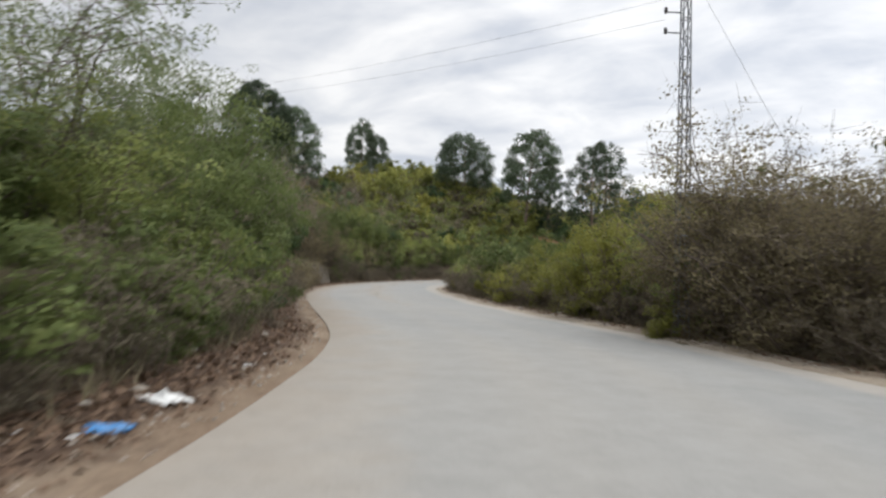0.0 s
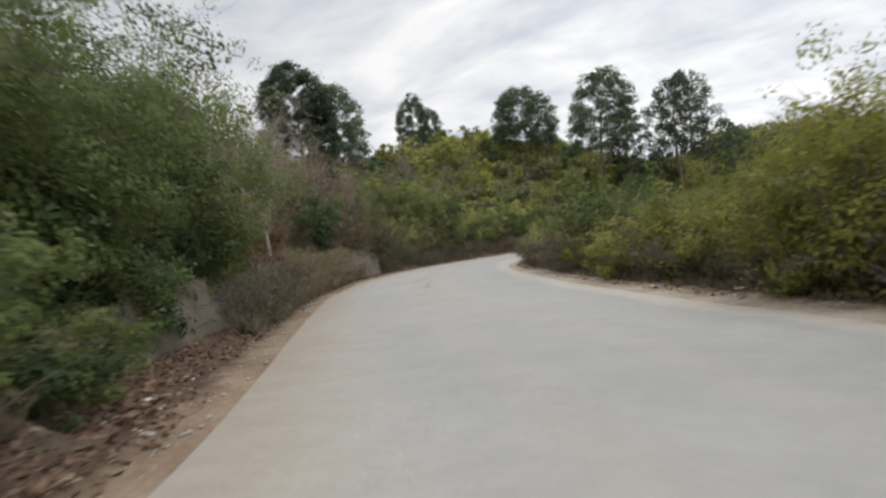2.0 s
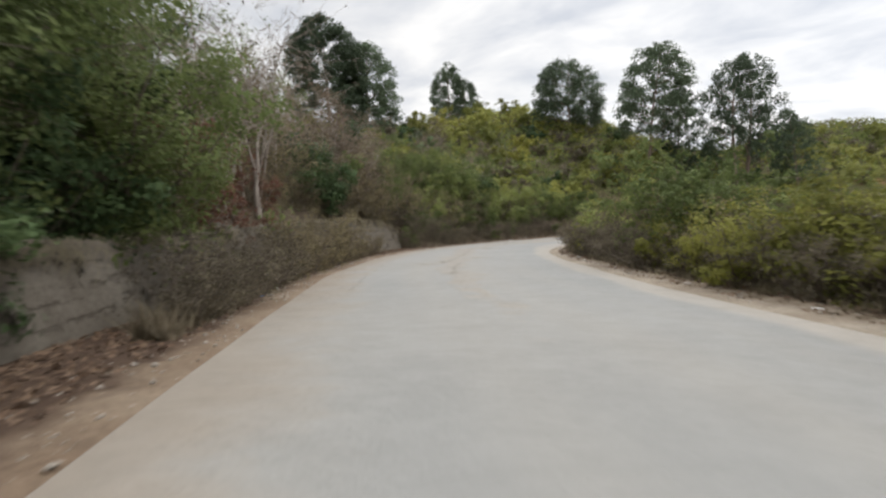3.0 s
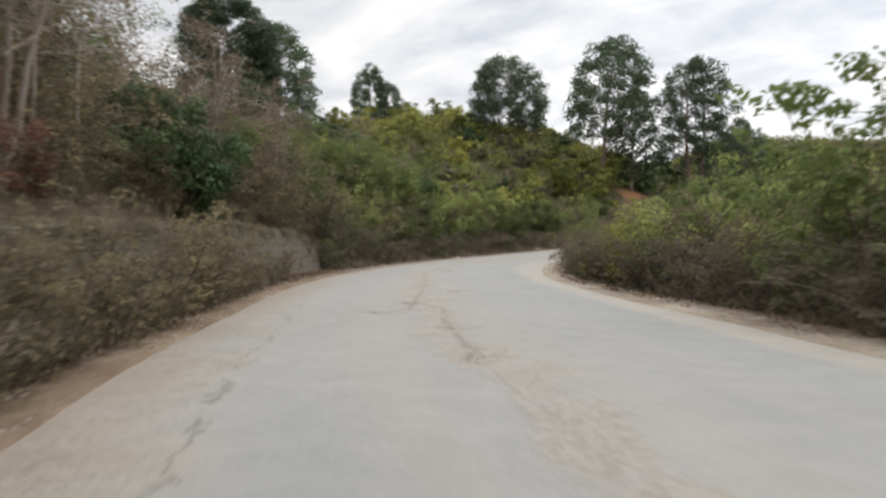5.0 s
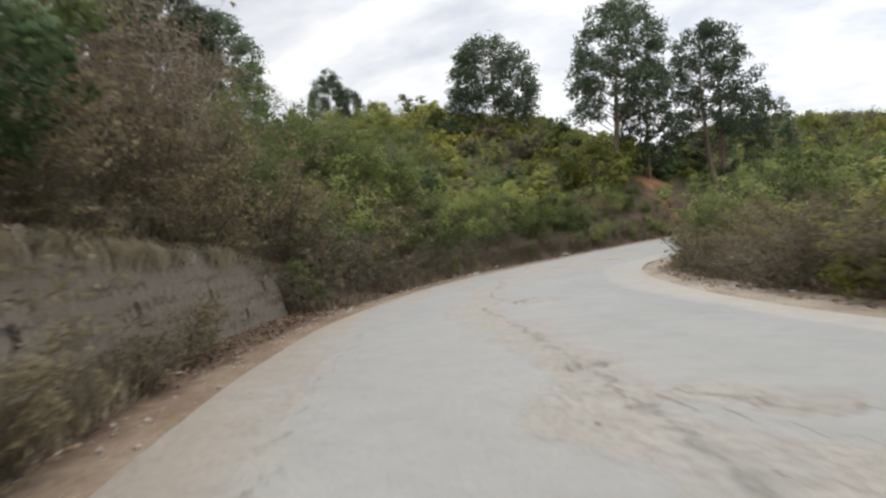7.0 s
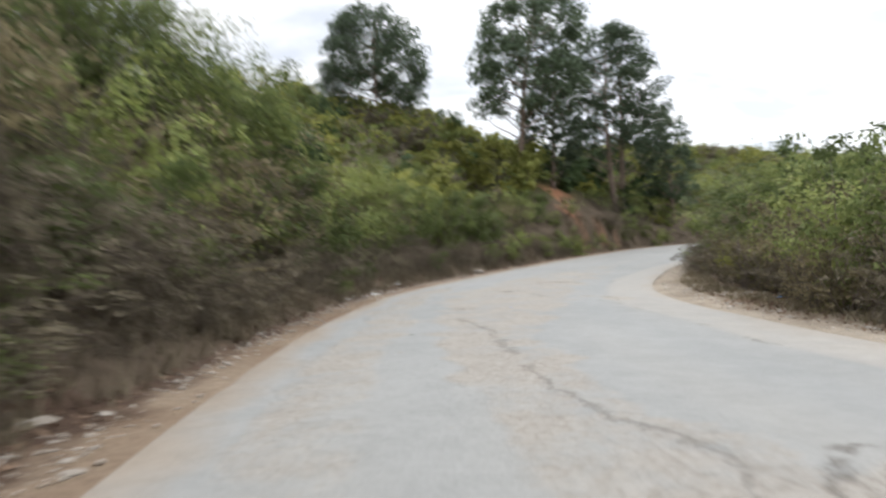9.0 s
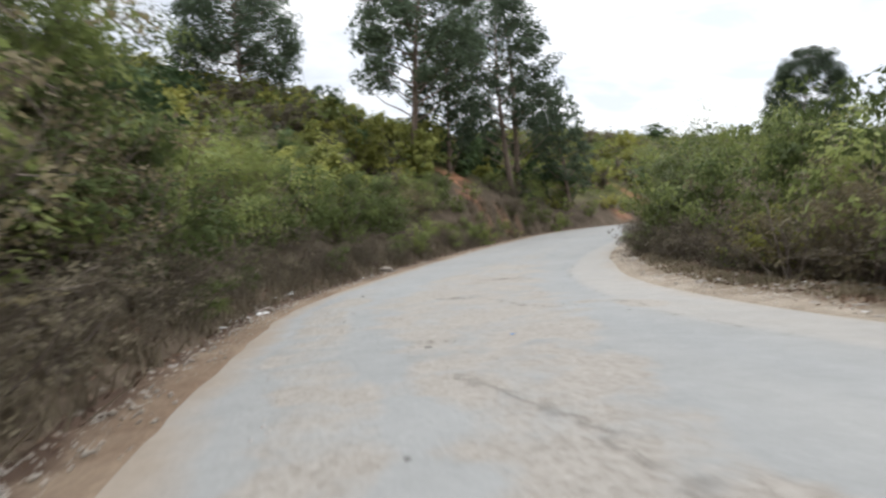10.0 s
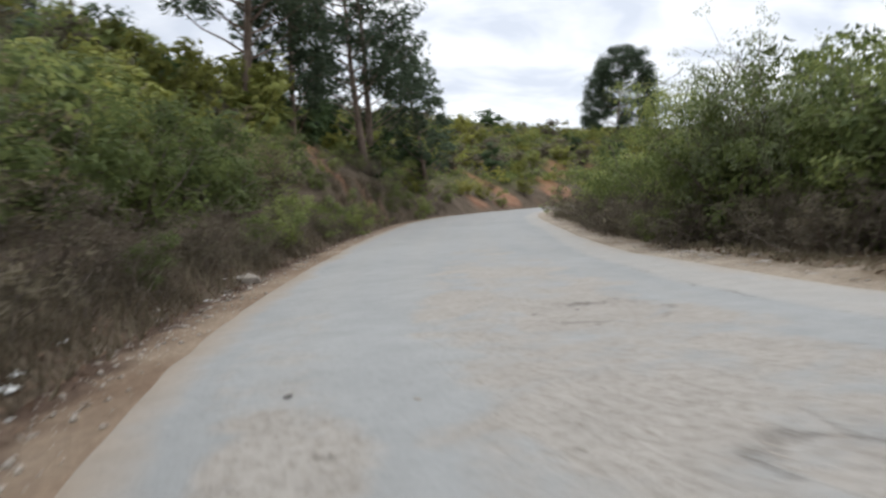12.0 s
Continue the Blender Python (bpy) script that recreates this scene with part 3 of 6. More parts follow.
# long splits along the middle of the asphalt
SPLITS = [[(-19.0, 45.2), (-17.4, 40.6), (-16.6, 38.0), (-16.1, 36.6), (-15.2, 35.5), (-14.5, 33.7), (-13.7, 32.0), (-13.1, 30.8)],
          [(-21.4, 57.4), (-20.9, 55.2), (-20.75, 53.0), (-20.6, 51.6), (-20.2, 50.1), (-19.8, 49.1), (-20.0, 47.9), (-19.4, 46.2)],
          [(-16.4, 34.6), (-15.7, 35.2), (-16.1, 36.1)], [(-19.5, 64.8), (-19.2, 62.8), (-18.9, 62.0)], [(-18.2, 62.4), (-17.6, 62.1), (-17.5, 61.2)],
          [(-16.6, 39.9), (-16.0, 39.6)]]
# x, y, radius, depth share of holes in the asphalt
HOLES = [(-18.9, 48.8, 0.62, 1.0), (-17.9, 69.0, 0.85, 0.8), (-16.0, 39.6, 0.35, 0.7), (-17.6, 41.2, 0.3, 0.8), (-14.2, 33.1, 0.25, 0.9),
         (-15.9, 34.7, 0.3, 0.7), (-13.2, 30.9, 0.3, 0.8), (-21.4, 59.4, 0.3, 0.6), (-20.0, 65.0, 0.4, 0.6), (-16.2, 36.3, 0.25, 0.8)]

build_ground()
build_road()
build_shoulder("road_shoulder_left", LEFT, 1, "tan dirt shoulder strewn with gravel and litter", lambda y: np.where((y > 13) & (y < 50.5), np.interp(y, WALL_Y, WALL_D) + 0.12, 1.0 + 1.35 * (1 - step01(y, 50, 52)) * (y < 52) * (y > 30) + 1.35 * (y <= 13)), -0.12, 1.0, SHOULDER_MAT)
build_shoulder("road_shoulder_right", RIGHT, -1, "pale sandy dirt shoulder with loose stones", lambda y: 0.95 + 0.25 * step01(y, 14, 20) + 1.3 * step01(y, 54, 60) * (1 - step01(y, 74, 80)), -0.1, 0.6, SAND_MAT)


# ---- plants ----
class Buffer:
    """Vertices and faces of tubes, gathered into one mesh."""

    def __init__(self):
        self.v, self.f, self.n = [], [], 0

    def tube(self, pts, r0, r1, sides=4):
        pts = np.asarray(pts, float)
        d = unit(np.gradient(pts, axis=0))
        ref = np.array([1.0, 0, 0]) if abs(d[0, 0]) < 0.8 else np.array([0, 1.0, 0])
        a = unit(np.cross(d, ref))
        b = np.cross(d, a)
        k = len(pts)
        r = np.linspace(r0, r1, k)[:, None, None]
        th = np.arange(sides) / sides * 2 * np.pi
        ring = pts[:, None] + r * (a[:, None] * np.cos(th)[None, :, None] + b[:, None] * np.sin(th)[None, :, None])
        i = np.arange(k * sides).reshape(k, sides) + self.n
        j = np.roll(i, -1, 1)
        self.f.append(np.stack([i[:-1], j[:-1], j[1:], i[1:]], -1).reshape(-1, 4))
        self.v.append(ring.reshape(-1, 3))
        self.n += k * sides

    def sliver(self, a, b, r):
        """A thin tapered twig of one blade."""
        d = unit(b - a)
        s = unit(np.cross(d, [d[1], d[2] + 0.3, d[0]]))
        self.v.append(np.array([a - s * r, a + s * r, b + s * r * 0.4, b - s * r * 0.4]))
        self.f.append(np.arange(4).reshape(1, 4) + self.n)
        self.n += 4

    def make(self, name, mat, parent=None, label=""):
        return mesh_object(name, np.vstack(self.v), np.vstack(self.f), mat, parent, label, smooth=True)


def leaves(name, at, facing, length, width, mat, rng, parent=None, label=""):
    """One mesh of many pointed leaves, each a blade that turns its face about the given way."""
    n = len(at)
    facing = unit(facing + 0.001)
    way = unit(np.cross(facing, rng.normal(size=(n, 3))))
    sidev = np.cross(facing, way)
    L = (length * rng.uniform(0.6, 1.4, n))[:, None]
    W = (width * rng.uniform(0.6, 1.4, n))[:, None]
    v = np.stack([at - way * L * 0.4 + sidev * W * 0.25, at + way * L * 0.1 - sidev * W * 0.75, at + way * L * 0.6 + sidev * W * 0.3], 1).reshape(-1, 3)
    return mesh_object(name, v, np.arange(n * 3).reshape(n, 3), mat, parent, label)


def clumped(rng, centres, radii, n, flat=0.75):
    """Leaf places in clumps round the centres, fuller above, and the way each leaf faces."""
    share = radii ** 2 * rng.uniform(0.4, 1.6, len(radii))
    pick = rng.choice(len(centres), n, p=share / share.sum())
    v = unit(rng.normal(size=(n, 3)) + [0, 0, 0.35])
    r = radii[pick][:, None] * rng.uniform(0.25, 1.0, (n, 1)) ** 0.5 * rng.uniform(0.75, 1.15, (n, 1))
    at = centres[pick] + v * r * [1, 1, flat]
    return at, v * 0.9 + [0, 0, 0.35] + rng.normal(size=(n, 3)) * 0.55


def wander(rng, start, way, length, n, bend, lift=0.0):
    pts, p, w = [np.array(start, float)], np.array(start, float), unit(np.array(way, float))
    for _ in range(n):
        w = unit(w + rng.normal(size=3) * bend + np.array([0, 0, lift]))
        p = p + w * length / n
        pts.append(p.copy())
    return np.array(pts)


def shrub(name, label, category, seed, height, spread, leaf, bark, n_leaf, leaf_len, leaf_wid, stems=7, twigs=9, bushy=0.16, low=0.15, group="", fine=0, bare=1.0, droop=0.0, lobes=0, bend=0.16):
    """A shrub: stems from one root, side twigs, leaves in tufts round the twigs; fine adds bare twigs."""
    rng = np.random.RandomState(seed)
    root = tagged(new(name), label, category, group)
    wood = Buffer()
    ends = []
    for i in range(stems):
        a = rng.uniform(0, 6.283)
        lean = rng.uniform(0.1, 1.0) * spread
        way = np.array([math.cos(a) * lean, math.sin(a) * lean, 1.0])
        h = height * rng.uniform(0.6, 1.0) / max(0.75, unit(way)[2] + 0.15)
        main = wander(rng, (rng.normal() * 0.12, rng.normal() * 0.12, -0.1), way, h, 6, bend, 0.02 - droop)
        wood.tube(main, 0.01 * min(height, 5.5), 0.003, 3 if stems > 3 else 6)
        for j in range(twigs):
            k = rng.uniform(low, 1.0) * 5.99
            p = main[int(k)] + (main[int(k) + 1] - main[int(k)]) * (k % 1)
            out = unit(rng.normal(size=3) * [1, 1, 0.6] + np.array([way[0], way[1], 0.35]) * 0.5)
            tw = wander(rng, p, out, height * rng.uniform(0.14, 0.34), 2, 0.3, 0.05 - droop)
            if rng.uniform() < bare:
                wood.tube(tw, 0.005 + 0.0012 * height, 0.002, 3)
            ends += [tw[1], tw[2]]
            for _ in range(fine):
                f = tw[rng.randint(1, 3)]
                wood.sliver(f, f + unit(rng.normal(size=3) + out * 0.7 + [0, 0, 0.2]) * min(height, 3.2) * rng.uniform(0.06, 0.17), 0.005)
    wood.make("branchwork", bark, root)
    if not n_leaf:
        return root
    ends = np.array(ends)
    radii = height * bushy * 0.55 * rng.uniform(0.45, 1.25, len(ends))
    if lobes:
        # the leaves gather into rounded lobes with shaded hollows between them
        core = ends[rng.choice(len(ends), lobes, replace=False)]
        near = core[np.argmin(np.linalg.norm(ends[:, None] - core[None], axis=2), axis=1)]
        ends = ends + (near - ends) * rng.uniform(0.1, 0.45, (len(ends), 1))
    at, facing = clumped(rng, ends, radii, n_leaf)
    if lobes:
        mid = core[np.argmin(np.linalg.norm(at[:, None] - core[None], axis=2), axis=1)] - [0, 0, 0.05 * height]
        facing = facing * 0.55 + unit(at - mid) * 1.1
    at[:, 2] = np.maximum(at[:, 2], 0.04)
    leaves("foliage", at, facing + [0, 0, -6 * droop], leaf_len, leaf_wid, leaf, rng, root)
    return root


def pine(seed, height, crown_from, radius, shape, label, trunks=1, full=1.0, name="pine_tree"):
    """A long-needled pine: bare trunk, limbs sweeping up and out, needle tufts filling a rounded crown with gaps low inside."""
    rng = np.random.RandomState(seed)
    root = tagged(new(name), label, "pine tree")
    dense = crown_from < 0.22
    centres, radii = [], []
    for t in range(trunks):
        a = 0.4 + t * 3.1
        base = np.array([math.cos(a), math.sin(a), 0]) * (0.0 if trunks == 1 else 0.9)
        wide = radius * (1.0 if trunks == 1 else 0.82)
        h = height * (1.0 if t == 0 else 0.93)
        main = wander(rng, base + [0, 0, -0.5], (0.03 * rng.normal() + (0 if trunks == 1 else 0.1 * math.cos(a)), 0.03 * rng.normal(), 1), h + 0.5, 12, 0.03, 0.04)
        wood = Buffer()
        wood.tube(main, 0.017 * h, 0.03, 8)
        wood.make("trunk", BARK["pine"], root)

        def stem(f):
            k = min(11.99, max(0.0, f) * 12)
            return main[int(k)] + (main[int(k) + 1] - main[int(k)]) * (k % 1)

        n_limb = int(46 / trunks ** 0.4)
        for i in range(n_limb):
            g = (i + rng.uniform(0, 1)) / n_limb
            f = crown_from + (1 - crown_from) * g
            b = i * 2.4 + rng.uniform(-0.4, 0.4)
            reach = wide * shape(g) * rng.uniform(0.88, 1.02)
            end = stem(f) + np.array([math.cos(b) * reach, math.sin(b) * reach, 0.0])
            start = stem(f - 0.16 * (1 - 0.4 * g))
            mid = start * 0.45 + end * 0.55 + np.array([0, 0, -0.05 * reach])
            line = np.array([start, (start + mid) / 2 + rng.normal(size=3) * 0.05, mid, (mid + end) / 2 + [0, 0, 0.03 * reach], end])
            arm = Buffer()
            arm.tube(line, 0.02 + 0.011 * reach, 0.012, 4)
            for c in range(max(2, int((9.0 if dense else 5.0) * (reach / wide) + 1))):
                q = 1 - rng.uniform(0, 0.62 if g > 0.35 else 0.4) ** 1.4
                p = start + (end - start) * q + np.array([0, 0, -0.05 * reach * 4 * q * (1 - q)])
                tip = p + rng.normal(size=3) * [1, 1, 0.75] * wide * 0.08
                arm.sliver(p, tip, 0.02)
                centres.append(tip)
                radii.append(wide * rng.uniform(0.1, 0.21))
            arm.make("limb", BARK["pine"], root)
        for i in range(int((230 if dense else 120) / trunks ** 0.6)):
            g = rng.uniform(0.02, 1.0) ** 0.8
            b = rng.uniform(0, 6.283)
            reach = wide * shape(g) * (1 - rng.uniform(0, 0.5) ** 2.2)
            end = stem(crown_from + (1 - crown_from) * g) + np.array([math.cos(b) * reach, math.sin(b) * reach, rng.normal() * 0.2])
            centres.append(end)
            radii.append(wide * rng.uniform(0.1, 0.2))
    n = int(16800 * full * (radius / 4.5) ** 2 * (height * (1 - crown_from) / 9))
    at, facing = clumped(rng, np.array(centres), np.array(radii), n, 0.75)
    leaves("crown", at, facing + rng.normal(size=at.shape) * 0.3, 0.34, 0.13, LEAF["pine"], rng, root, "long dark green needles in tufts")
    return root


used = set()


def plant(proto, x, y, turn=0.0, size=1.0, stretch=1.0, sink=0.05):
    """Sets a plant on the ground: the first time itself, after that a copy."""
    m = Matrix.Translation((x, y, ground_at(x, y) - sink)) @ Matrix.Rotation(turn, 4, "Z") @ Matrix.Diagonal((size, size, size * stretch, 1))
    if proto not in used:
        used.add(proto)
        proto.matrix_basis = m
        return proto
    kept = proto.matrix_basis.copy()
    proto.matrix_basis = Matrix.Identity(4)
    ob = copy_thing(proto, m)
    proto.matrix_basis = kept
    return ob


def ovoid(g):
    return max(0.1, math.sqrt(max(0.0, 1 - g ** 2)) * (0.8 + 0.35 * g))


def dome(g):
    return max(0.12, math.sqrt(max(0.0, 1 - g ** 2.4)) * (0.82 + 0.3 * g))


def tower(g):
    return max(0.1, math.sqrt(max(0.0, 1 - g ** 1.9)) * (0.78 + 0.4 * g))


PINES = [
    # x, y, seed, height, crown from, radius, shape, trunks, fullness
    (-16.7, 94.8, 11, 15.4, 0.36, 4.9, tower, 1, 0.82, "tall dark pine with a bare lower trunk on the bank"),
    (-13.7, 97.6, 14, 11.4, 0.15, 2.6, tower, 1, 0.9, "dark bushy pine beside a taller one"),
    (-29.0, 105.0, 12, 10.1, 0.2, 5.4, dome, 1, 0.95, "broad round-crowned pine on the ridge"),
    (-6.4, 105.2, 13, 18.3, 0.3, 6.2, tower, 2, 0.48, "twin-stemmed open-crowned pine on the slope"),
    (0.2, 109.5, 18, 12.6, 0.25, 3.1, ovoid, 1, 0.85, "slender pine at the end of a row of pines"),
    (-56.3, 84.7, 15, 16.1, 0.1, 5.9, dome, 1, 1.05, "large dense dome-shaped pine on the hilltop"),
    (-53.3, 89.3, 19, 13.0, 0.08, 4.7, ovoid, 1, 0.95, "dense rounded pine beside a larger one on the hilltop"),
    (-72.6, 157.6, 16, 21.2, 0.08, 5.2, ovoid, 1, 0.75, "small dense pine far along the ridge"),
    (-70.0, 158.2, 20, 17.8, 0.08, 4.4, ovoid, 1, 0.7, "low dense pine far along the ridge"),
    (60.4, 150.5, 17, 16.4, 0.12, 7.0, dome, 1, 0.85, "rounded pine on the far slope"),
]
for x, y, seed, h, cf, r, shp, tr, full, label in PINES:
    plant(pine(seed, h, cf, r, shp, label, tr, full), x, y, 0.6, 1.0, 1.0, 0.1)

RS, HS = "roadside shrubs", "hillside scrub"
KINDS = {
    "green": [shrub("leafy_shrub", "leafy green roadside shrub with thin grey stems", "shrub", 100 + i, 3.0, 0.6, LEAF["green"], BARK["twig"], 2400, 0.104, 0.06, group=RS, twigs=9, bushy=0.18, low=0.1, lobes=9, bare=0.35) for i in range(4)],
    "olive": [shrub("yellow_green_shrub", "yellow-green autumn shrub of slender arching stems", "shrub", 200 + i, 2.8, 0.6, LEAF["olive"], BARK["twig"], 2700, 0.108, 0.06, stems=8, twigs=9, bushy=0.17, group=RS, lobes=9, bare=0.35) for i in range(3)],
    "shade": [shrub("shady_shrub", "dull green shrub with the trees' shade put into its leaf colour", "shrub", 450 + i, 3.0, 0.65, LEAF["shady"], BARK["twig"], 2700, 0.1, 0.056, group=RS, twigs=9, bushy=0.18, low=0.08, lobes=9, bare=0.35) for i in range(2)],
    "dry": [shrub("dry_shrub", "tangled dry brown shrub with few withered leaves", "shrub", 300 + i, 2.6, 0.85, LEAF["dry"], BARK["twig"], 1250, 0.085, 0.044, stems=9, twigs=6, bushy=0.14, low=0.05, group=RS, fine=3, bare=0.45) for i in range(3)],
    "brush": [shrub("brown_bush", "dense brown twiggy bush on the slope above the road", "bush", 330 + i, 2.8, 0.7, LEAF["thorn"], BARK["twig"], 1500, 0.085, 0.044, stems=8, twigs=7, bushy=0.15, low=0.1, group=HS, fine=3, bare=0.6) for i in range(2)],
    "dry_low": [shrub("low_dry_shrub", "low tangle of dry grey-brown twigs", "shrub", 350 + i, 2.6, 0.95, LEAF["dry"], BARK["twig"], 620, 0.1, 0.048, stems=7, twigs=5, bushy=0.16, low=0.05, group=RS, fine=4, bare=0.45) for i in range(3)],
    "dark": [shrub("dark_evergreen_bush", "dense dark green broad-leaved evergreen bush", "bush", 400 + i, 3.0, 0.6, LEAF["dark"], BARK["twig"], 4200, 0.125, 0.07, bushy=0.2, group=RS, lobes=9, bare=0.35) for i in range(2)],
    "russet": [shrub("russet_shrub", "half-bare shrub with withered reddish-brown leaves", "shrub", 500 + i, 3.2, 0.45, LEAF["russet"], BARK["pale"], 2200, 0.13, 0.07, stems=6, twigs=8, group=RS, fine=2) for i in range(2)],
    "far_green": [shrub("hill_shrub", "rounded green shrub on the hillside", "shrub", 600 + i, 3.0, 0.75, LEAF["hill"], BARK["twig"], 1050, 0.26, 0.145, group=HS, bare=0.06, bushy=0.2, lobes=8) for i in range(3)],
    "far_olive": [shrub("yellow_hill_shrub", "yellowish shrub on the hillside", "shrub", 650 + i, 2.8, 0.75, LEAF["olive"], BARK["twig"], 1100, 0.24, 0.13, group=HS, bare=0.06, bushy=0.2, lobes=8) for i in range(3)],
    "far_dry": [shrub("brown_hill_shrub", "brown half-bare shrub on the hillside", "shrub", 700 + i, 2.8, 0.7, LEAF["dry"], BARK["twig"], 900, 0.24, 0.13, group=HS, bare=0.2, bushy=0.18, lobes=7) for i in range(2)],
    "far_dark": [shrub("dark_hill_shrub", "dark green shrub on the hillside", "shrub", 750 + i, 3.2, 0.6, LEAF["dark"], BARK["twig"], 1500, 0.28, 0.15, group=HS, bare=0.06, bushy=0.2, lobes=8) for i in range(2)],
}
TREES = {
    "bare": [shrub("bare_tree", "slender bare tree with pale trunks and fine twigs", "tree", 800 + i, 6.0, 0.14, LEAF["dry"], BARK["pale"], 200, 0.09, 0.05, stems=2, twigs=16, bushy=0.08, low=0.35, fine=7) for i in range(3)],
    "pale_tree": [shrub("bare_tree", "slender bare tree with one pale straight trunk", "tree", 870 + i, 8.0, 0.14, LEAF["dry"], BARK["pale"], 120, 0.09, 0.05, stems=1, twigs=11, bushy=0.06, low=0.68, fine=3, bend=0.05) for i in range(2)],
    "brown_tree": [shrub("brown_tree", "half-bare tree with thin brown leaves on fine twigs", "tree", 810 + i, 5.4, 0.4, LEAF["fawn"], BARK["pale"], 4500, 0.09, 0.05, stems=8, twigs=13, bushy=0.12, low=0.15, fine=4) for i in range(2)],
    "feathery": [shrub("feathery_tree", "tall feathery grey-green tree above the shrubs", "tree", 820, 8.6, 0.2, LEAF["grey"], BARK["twig"], 8500, 0.12, 0.045, stems=6, twigs=26, bushy=0.085, low=0.3, fine=2, bare=0.5)],
    "dark_tree": [shrub("shady_tree", "tall shady dark green tree leaning over the bank", "tree", 830 + i, 6.2, 0.5, LEAF["shady"], BARK["twig"], 9500, 0.1, 0.056, bare=0.4, stems=8, twigs=15, bushy=0.13, low=0.2, lobes=20) for i in range(1)],
    "green_tree": [shrub("leafy_tree", "tall green leafy tree crowding the road verge", "tree", 840 + i, 5.6, 0.45, LEAF["green"], BARK["twig"], 11500, 0.092, 0.052, bare=0.4, stems=9, twigs=15, bushy=0.13, low=0.08, lobes=20) for i in range(2)],
    "olive_tree": [shrub("yellow_green_tree", "tall yellow-green leafy tree beside the road", "tree", 845 + i, 4.6, 0.6, LEAF["olive"], BARK["twig"], 9500, 0.09, 0.05, bare=0.4, stems=9, twigs=15, bushy=0.14, low=0.05, lobes=16) for i in range(2)],
    "broad": [shrub("broad_leaved_tree", "sparse tree with large drooping dull green leaves", "tree", 850 + i, 5.2, 0.4, LEAF["shady"], BARK["twig"], 3000, 0.18, 0.095, stems=6, twigs=12, bushy=0.11, low=0.35, droop=0.03, bare=0.5) for i in range(2)],
    "thicket": [shrub("thorny_thicket", "tall brown thicket of thin thorny twigs", "thicket", 860 + i, 4.4, 0.65, LEAF["thorn"], BARK["twig"], 12500, 0.068, 0.036, stems=18, twigs=16, bushy=0.145, low=0.05, fine=6, bare=0.6) for i in range(2)],
}


def at_offset(line, sign, y, d):
    """The place d metres off a road edge at the station y."""
    i = int(np.argmin(np.abs(line[:, 1] - y)))
    i = min(max(i, 1), len(line) - 2)
    t = unit(line[i + 1] - line[i - 1])
    p = line[i] + t * float(np.clip((y - line[i, 1]) / max(0.4, t[1]), -1, 1)) + np.array([-t[1], t[0]]) * sign * d
    return float(p[0]), float(p[1])


def beside(side, y, d):
    return at_offset(LEFT_LINE, 1, y, d) if side == "L" else at_offset(RIGHT_LINE, -1, y, d)


rng = np.random.RandomState(77)
